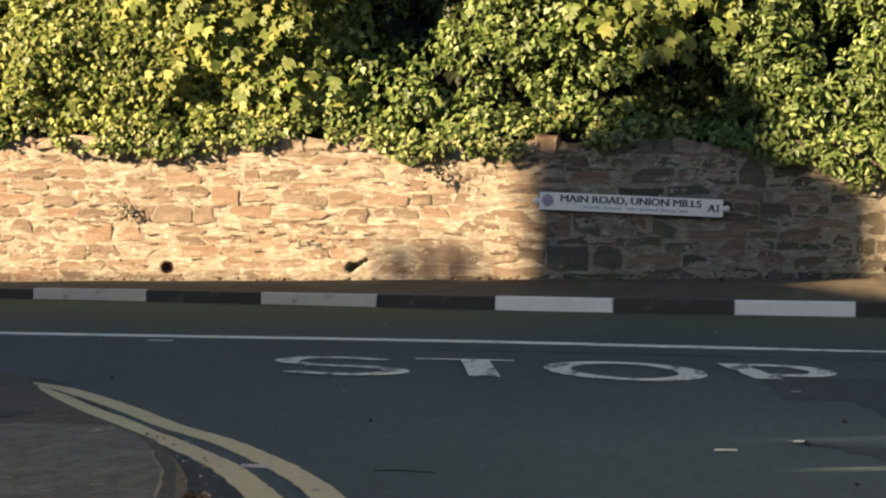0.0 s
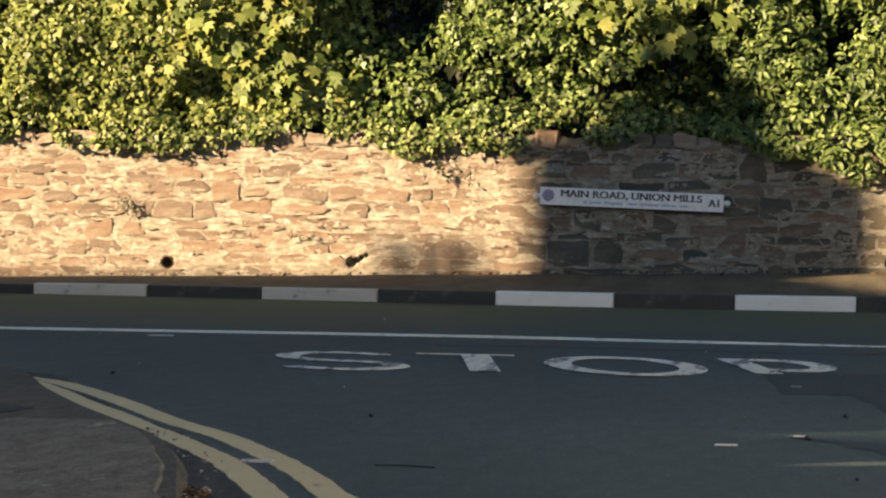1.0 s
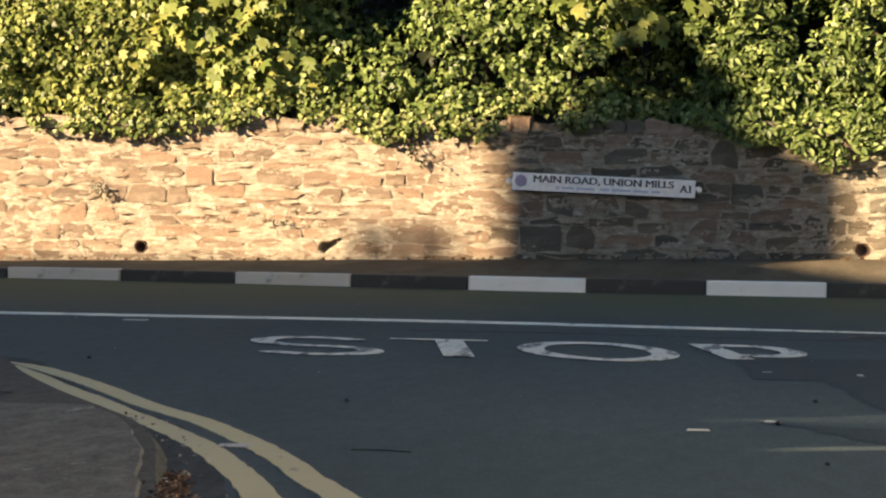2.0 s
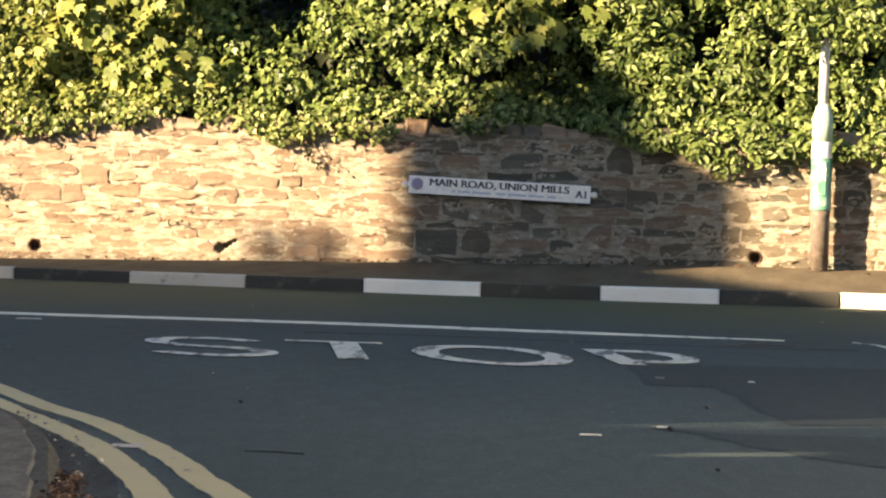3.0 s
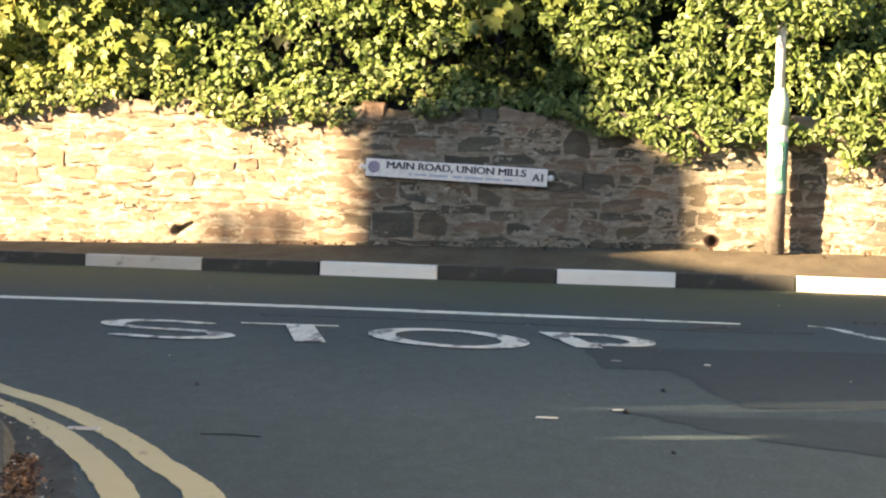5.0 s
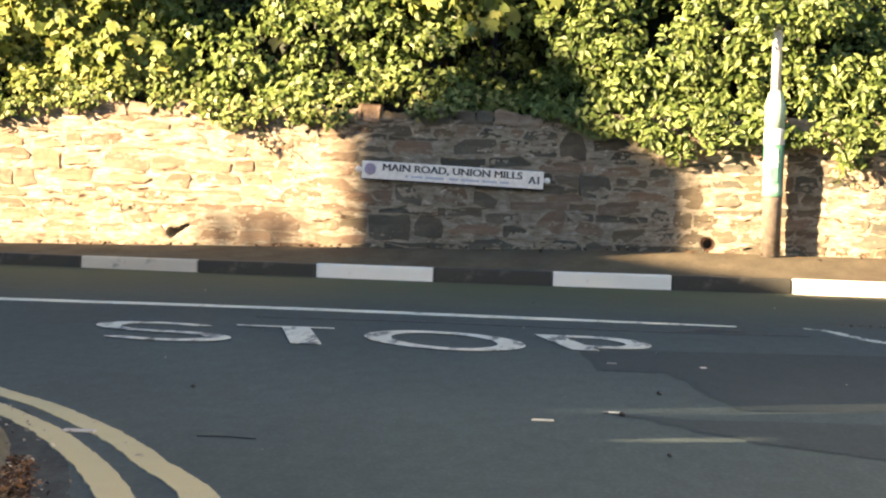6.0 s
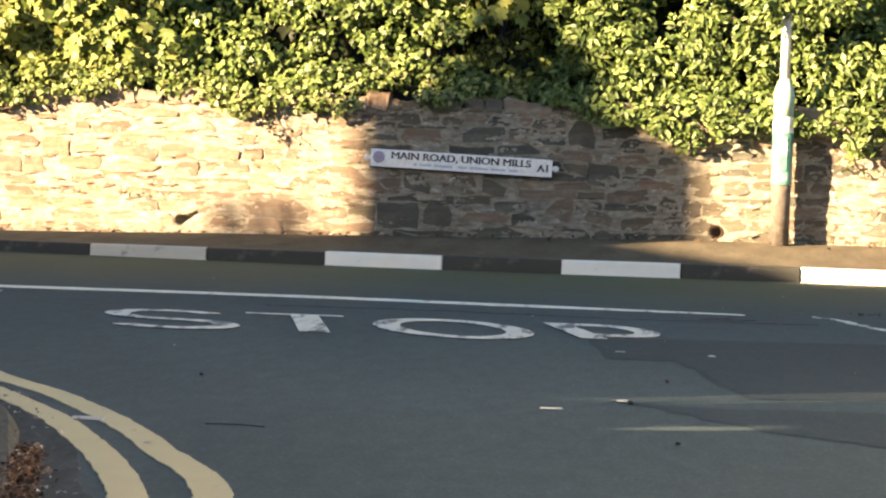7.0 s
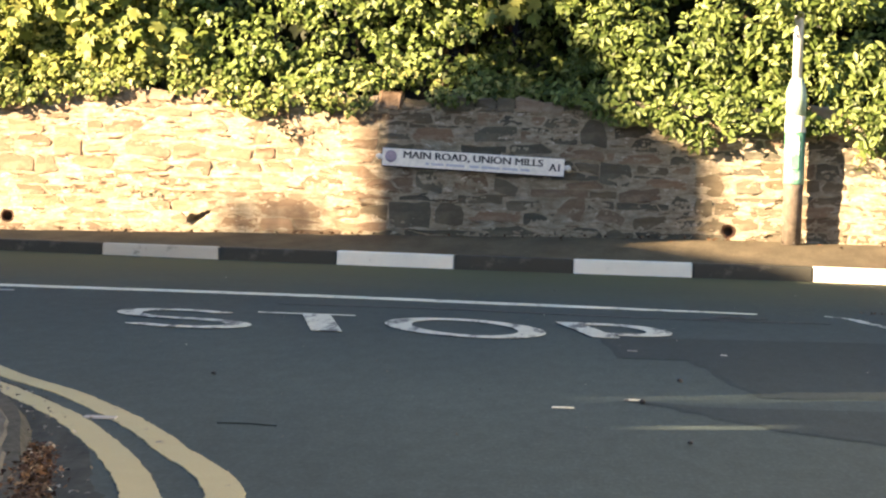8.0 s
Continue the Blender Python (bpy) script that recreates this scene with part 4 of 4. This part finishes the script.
P_LAB, I_LAB = "dense green privet shrub in evening sun above the wall", "dark glossy ivy trailing over the wall top"
for k, (a, b) in enumerate(((-7.2, -5.0), (-5.0, -3.4), (-3.4, -1.9), (-1.9, -0.6), (-0.6, 0.5), (0.5, 1.6), (1.6, 2.7), (2.7, 3.8), (3.8, 5.2), (5.2, 7.2))):
    right = a > 1.5
    foliage("shrub", P_LAB if not right else "yellow-green privet shrub with pointed leaves over the wall", "shrub", "oval" if right else "ivy", GOLDEN if b < -1.8 else PRIVET, a, b, 1.45, 3.2, 0.088 if right else 0.056, 50 if right else 72 if b < -1.8 else 56, 100 + k, (0.08, 0.17), 60)
    foliage("ivy" if not right else "trailing_privet", I_LAB if not right else "pointed privet sprays hanging over the wall top", "ivy" if not right else "shrub", "ivy" if not right else "oval", IVY if not right else PRIVET, a, b, 1.28, 1.62, 0.047 if not right else 0.080, 80 if not right else 175, 200 + k, (0.06, 0.12), 50, -0.03, 0 if not right else 2, 0.28 if not right else 0.52)
foliage("shrub", "golden-green hedge growth filling in behind the ivy", "shrub", "ivy", GOLDEN, -4.9, -1.7, 1.5, 3.0, 0.065, 48, 320, (0.12, 0.2), 60, 0.13, 4)
# undergrowth leaves darkened in colour to imitate shade in the hedge's gaps
foliage("undergrowth", "leafy undergrowth coloured dark as shade behind the shrubs", "undergrowth", "ivy", DARK_SHADE_LEAF, -7.0, 7.0, 1.4, 3.8, 0.10, 20, 300, (0.15, 0.28), 40, 0.45, 6)
foliage("sycamore", "young sycamore with broad lobed leaves", "tree", "maple", SYCAMORE, -3.4, -1.5, 1.8, 3.3, 0.120, 17, 401, (0.14, 0.26), 26, -0.10, 2)
foliage("sycamore", "young sycamore with broad lobed leaves in half shade", "tree", "maple", SYCAMORE, 0.35, 1.75, 2.05, 3.3, 0.13, 11, 402, (0.14, 0.26), 22, -0.12, 2)
foliage("overhanging_branch", "leafy privet branch hanging across the post", "branch", "oval", PRIVET, 3.34, 3.95, 2.13, 2.9, 0.09, 75, 403, (0.09, 0.14), 36, 0.0, 1, 0.0, 1.66)


# ---- street nameplate on the wall ----
SIGN = pose(0.928, 1.945, 0.836, 0, 1.86, 0)
plate = empty("street_sign")
plate.matrix_world = SIGN
tagged(plate, "long white street nameplate with black lettering on the stone wall", "sign")
bm = bmesh.new()
box(bm, -0.772, 0.772, -0.010, 0.010, -0.075, 0.075, 0.003)
board = part("board", bm, SIGN_WHITE, plate)
bm = bmesh.new()
box(bm, -0.777, 0.777, 0.0105, 0.032, -0.084, 0.080, 0.004)
part("backing", bm, SIGN_BACK, plate, "dark backing rail")
for s in (-1, 1):
    bm = bmesh.new()
    lathe(bm, [(0.026, -0.014), (0.026, -0.004), (0.018, 0.004), (0.008, 0.008)], 0, 0, 20)
    bmesh.ops.transform(bm, matrix=pose(s * 0.803, -0.004, 0.0, 90, 0, 0), verts=bm.verts)
    box(bm, min(s * 0.77, s * 0.81), max(s * 0.77, s * 0.81), 0.0, 0.03, -0.02, 0.02, 0.004)
    part("fixing_lug", bm, SIGN_WHITE, plate, "white round fixing lug")


def writing(text, x, z, width, height, parent, small_caps=True):
    cu = bpy.data.curves.new("lettering", "FONT")
    cu.body = text
    cu.small_caps_scale = 0.84
    if small_caps:
        for ch in cu.body_format:
            ch.use_small_caps = True
    cu.size, cu.extrude, cu.offset = 1.0, 0.002, 0.0
    tmp = new("lettering", cu)
    bpy.context.view_layer.update()
    me = bpy.data.meshes.new_from_object(tmp.evaluated_get(bpy.context.evaluated_depsgraph_get()))
    bpy.data.objects.remove(tmp)
    co = np.array([v.co for v in me.vertices])
    lo, hi = co.min(0), co.max(0)
    cap_lo = 0.0 if "," in text else lo[1]
    for v in me.vertices:
        v.co = (x + (v.co.x - lo[0]) / (hi[0] - lo[0]) * width, -0.0115 + (v.co.z - lo[2]) * 0.2, z + (v.co.y - cap_lo) / (hi[1] - cap_lo) * height)
    bm = bmesh.new()
    bm.from_mesh(me)
    bpy.data.meshes.remove(me)
    left = set(bm.verts)
    while left:
        todo, island = [left.pop()], set()
        while todo:
            v = todo.pop()
            island.add(v)
            left.discard(v)
            todo += [e.other_vert(v) for e in v.link_edges if e.other_vert(v) in left]
        one = bm.copy()
        one.verts.ensure_lookup_table()
        idx = {v.index for v in island}
        bmesh.ops.delete(one, geom=[v for v in one.verts if v.index not in idx], context="VERTS")
        bold = bmesh.new()
        for k, dx in enumerate((-0.0032, -0.0011, 0.0011, 0.0032)):
            tmp = bpy.data.meshes.new("letter")
            one.to_mesh(tmp)
            tmp.transform(Matrix.Translation((dx, -0.0001 * k, 0)))
            bold.from_mesh(tmp)
            bpy.data.meshes.remove(tmp)
        spots = [(v.co.x, v.co.z) for v in one.verts]
        if max(q for _, q in spots) - min(q for _, q in spots) > 0.6 * height:
            for level, side in ((z, 1), (z + height, -1)):
                feet = []
                for px in sorted(p for p, q in spots if abs(q - level) < 0.0015):
                    if feet and px - feet[-1][1] < 0.014:
                        feet[-1][1] = px
                    else:
                        feet.append([px, px])
                for a, b in feet:
                    if b - a < 0.022:
                        z0 = level if side > 0 else level - 0.0055
                        box(bold, a - 0.0065, b + 0.0065, -0.0121, -0.0104, z0, z0 + 0.0055)
        one.free()
        part("letter", bold, SIGN_INK, parent)
    bm.free()


writing("MAIN ROAD, UNION MILLS", -0.59, 0.0, 1.18, 0.057, board, False)
writing("A1", 0.648, -0.032, 0.085, 0.060, board, False)
x = -0.40
for n_bars in (1, 4, 6, 0, 3, 6, 5, 3):
    if n_bars:
        w = n_bars * 0.026
        bm = bmesh.new()
        box(bm, x, x + w, -0.0135, -0.0105, -0.050, -0.030)
        part("small_print", bm, SIGN_BLUE, board, "faint blue-grey small print")
        x += w
    x += 0.022
bm = bmesh.new()
lathe(bm, [(0.050, 0.0), (0.050, 0.002), (0.036, 0.0025), (0.034, 0.003)], 0, 0, 28)
bmesh.ops.transform(bm, matrix=pose(-0.700, -0.0105, 0.006, 90, 0, 0), verts=bm.verts)
part("crest", bm, SIGN_CREST, board, "round grey-purple crest")

# ---- lamp post on the footway ----
POST_X, POST_Y = 3.615, 1.80
post = empty("lamp_post", POST_X, POST_Y, wall_base(POST_X) - 0.02)
tagged(post, "old stepped steel lamp post, green paint with pale highlight blotches", "lamp post")
pz = post.location.z


def post_part(name, profile, mat, label):
    bm = bmesh.new()
    lathe(bm, [(r, z - pz) for r, z in profile], 0, 0, 32)
    return part(name, bm, mat, post, label)


post_part("foot", [(0.081, pz), (0.082, 0.70), (0.084, 0.735)], POST_BARE, "bare weathered grey-brown foot")
post_part("base", [(0.086, 0.735), (0.089, 0.745), (0.089, 0.77), (0.086, 0.78), (0.086, 1.17)], POST_GREEN, "green painted base")
post_part("band", [(0.087, 1.17), (0.088, 1.175), (0.088, 1.30), (0.087, 1.305)], POST_PALE, "pale band")
post_part("collar", [(0.086, 1.305), (0.086, 1.47), (0.080, 1.53), (0.060, 1.59), (0.045, 1.62)], POST_PALE_GREEN, "pale green shoulder")
post_part("shaft", [(0.041, 1.62), (0.040, 2.4), (0.038, 5.2)], POST_PALE, "slender pale shaft")
bm = bmesh.new()
box(bm, -0.035, 0.035, -0.0925, -0.080, 0.86 - pz, 1.14 - pz, 0.004)
part("access_door", bm, POST_GREEN, post)


# ---- litter and small marks ----
def scatter(name, label, category, kind, mat, spots, size, seed):
    gen = np.random.default_rng(seed)
    p = np.array(spots)
    nr = gen.normal(0, 0.45, (len(p), 3)) + np.array((0, -0.25, 1.0))
    ob = new(name, leaves_mesh(name, kind, p, nr, gen.uniform(0.6, 1.4, len(p)) * size, mat, gen))
    return tagged(ob, label, category, kind="stuff")


gen = np.random.default_rng(9)
spots = []
for _ in range(170):
    x = gen.uniform(-5.5, 5.5)
    y = 1.93 - abs(gen.normal(0, 0.16))
    spots.append((x, y, 0.108 + (wall_base(x) - 0.108) * smoothstep(0.1, 2.3, y) * 1.04 + 0.02))
scatter("leaf_litter", "dry brown leaves along the foot of the wall", "leaf litter", "ivy", DEAD_LEAF, spots, 0.034, 21)
spots = []
for _ in range(200):
    i = int(gen.integers(56, len(edge_line) - 8))
    p = edge_line[i] + Vector((0.06 + gen.normal(0, 0.06), gen.normal(0, 0.05)))
    spots.append((p.x, p.y, 0.02))
scatter("gutter_litter", "pale grit and leaf scraps in the gutter", "litter", "ivy", GRIT, spots, 0.011, 22)
spots = []
for _ in range(1500):
    t = gen.uniform(0, 1)
    t = t ** 0.7
    spots.append((0.61 + 0.29 * t + gen.normal(0, 0.025), -12.6 - 1.4 * t, 0.012 + abs(gen.normal(0, 0.026)) * smoothstep(0.1, 0.7, t)))
scatter("dead_leaf_pile", "heap of rust-brown dead leaves by the kerb edge", "leaf pile", "ivy", DEAD_LEAF, spots, 0.0125, 23)
for y0, y1, x0, x1 in ((-5.62, -5.44, 2.60, 2.98), (-5.40, -5.34, 2.68, 2.86)):
    crack = ribbon("road_crack", spline([(x0, y0), (x0 * 0.7 + x1 * 0.3, y0 * 0.5 + y1 * 0.5 + 0.05), (x1, y1)], 12), 0.05, 0.0045, TAR, None, 0.02, (8,))
    tagged(crack, "short dark crack in the road surface", "road crack", kind="structure")
spots = [(3.55 + gen.uniform(0, 0.6), -4.55 + gen.normal(0, 0.06), 0.010) for _ in range(50)]
scatter("rust_flakes", "brown leaf scraps on the road", "litter", "ivy", DEAD_LEAF, spots, 0.014, 26)
spots = [(gen.uniform(-2.5, 4.5), gen.uniform(-13, -2), 0.008) for _ in range(120)]
scatter("road_grit", "tiny pale grit scattered on the road", "litter", "ivy", GRIT, spots, 0.009, 24)

for x0, x1, y, w in ((1.94, 2.005, -11.02, 0.022), (2.17, 2.23, -10.66, 0.03), (2.20, 2.24, -8.29, 0.06), (2.60, 2.625, -8.36, 0.06), (-1.40, -1.26, -5.21, 0.07), (0.575, 0.672, -11.885, 0.06)):
    mk = flat_patch("paint_mark", rough_edge([(x0, y - w / 2), (x1, y - w / 2), (x1, y + w / 2), (x0, y + w / 2)], 0.01, 3), 0.0065, ROAD_FADED if y > -9 or y < -11.5 else ROAD_WHITE, "small stray fleck of white road paint", "road marking", slope=0.004)
for x, y, r in ((2.38, -9.83, 0.010), (2.35, -11.98, 0.008), (-0.75, -8.39, 0.011), (0.70, -10.27, 0.009), (2.23, -10.76, 0.012)):
    bm = bmesh.new()
    bmesh.ops.create_icosphere(bm, subdivisions=2, radius=r)
    for v in bm.verts:
        v.co *= 1 + 0.35 * noise.noise(v.co * 60 + Vector((x, y, 0)))
        v.co.z *= 0.7
    me = bpy.data.meshes.new("pebble")
    bm.to_mesh(me)
    bm.free()
    me.materials.append(TAR)
    ob = new("pebble", me)
    ob.location = (x, y, r * 0.6 + 0.003)
    tagged(ob, "small dark stone lying on the road", "stone", "loose stones")


def wall_twig(label, points, leaves, seed, mat=DARK_SHADE_LEAF):
    """A thin bare stem on the wall's face with a few leaves."""
    gen = np.random.default_rng(seed)
    thing = tagged(empty("wall_twig", *points[0]), label, "twig")
    line3 = [Vector(p) - Vector(points[0]) for p in points]
    bm = bmesh.new()
    prev = None
    for i, c in enumerate(line3):
        r = 0.006 * (1 - 0.6 * i / (len(line3) - 1))
        ring = [bm.verts.new(c + Vector((math.cos(a), 0.6 * math.sin(a), 0.6 * math.sin(a) + 0.4 * math.cos(a))) * r) for a in (2 * math.pi * q / 5 for q in range(5))]
        if prev:
            for q in range(5):
                bm.faces.new((prev[q], prev[(q + 1) % 5], ring[(q + 1) % 5], ring[q]))
        prev = ring
    part("stem", bm, BARK, thing)
    if leaves:
        pick = gen.integers(0, len(line3), leaves)
        p = np.array([line3[i] for i in pick]) + gen.normal(0, 0.022, (leaves, 3))
        p[:, 1] -= 0.015
        ob = new("leaves", leaves_mesh("leaves", "ivy", p, gen.normal(0, 0.5, (leaves, 3)) + np.array((-0.3, -0.9, 0.3)), gen.uniform(0.015, 0.034, leaves), mat, gen))
        ob.parent = thing
        tagged(ob, kind="stuff")
    return thing


def stray(x0, z0, x1, z1, seed, n=8):
    gen = np.random.default_rng(seed)
    return [(x0 + (x1 - x0) * i / n + gen.normal(0, 0.012), 1.955 - 0.02 * math.sin(3 * i / n), z0 + (z1 - z0) * i / n + gen.normal(0, 0.012)) for i in range(n + 1)]


# the dark leaves here also stand for the stem's shadow on the wall
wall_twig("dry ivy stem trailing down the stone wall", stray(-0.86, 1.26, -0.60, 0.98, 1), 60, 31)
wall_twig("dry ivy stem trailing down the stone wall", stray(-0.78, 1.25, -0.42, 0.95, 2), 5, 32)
# lighter leaf colour picked for these stems, to read as sunlit
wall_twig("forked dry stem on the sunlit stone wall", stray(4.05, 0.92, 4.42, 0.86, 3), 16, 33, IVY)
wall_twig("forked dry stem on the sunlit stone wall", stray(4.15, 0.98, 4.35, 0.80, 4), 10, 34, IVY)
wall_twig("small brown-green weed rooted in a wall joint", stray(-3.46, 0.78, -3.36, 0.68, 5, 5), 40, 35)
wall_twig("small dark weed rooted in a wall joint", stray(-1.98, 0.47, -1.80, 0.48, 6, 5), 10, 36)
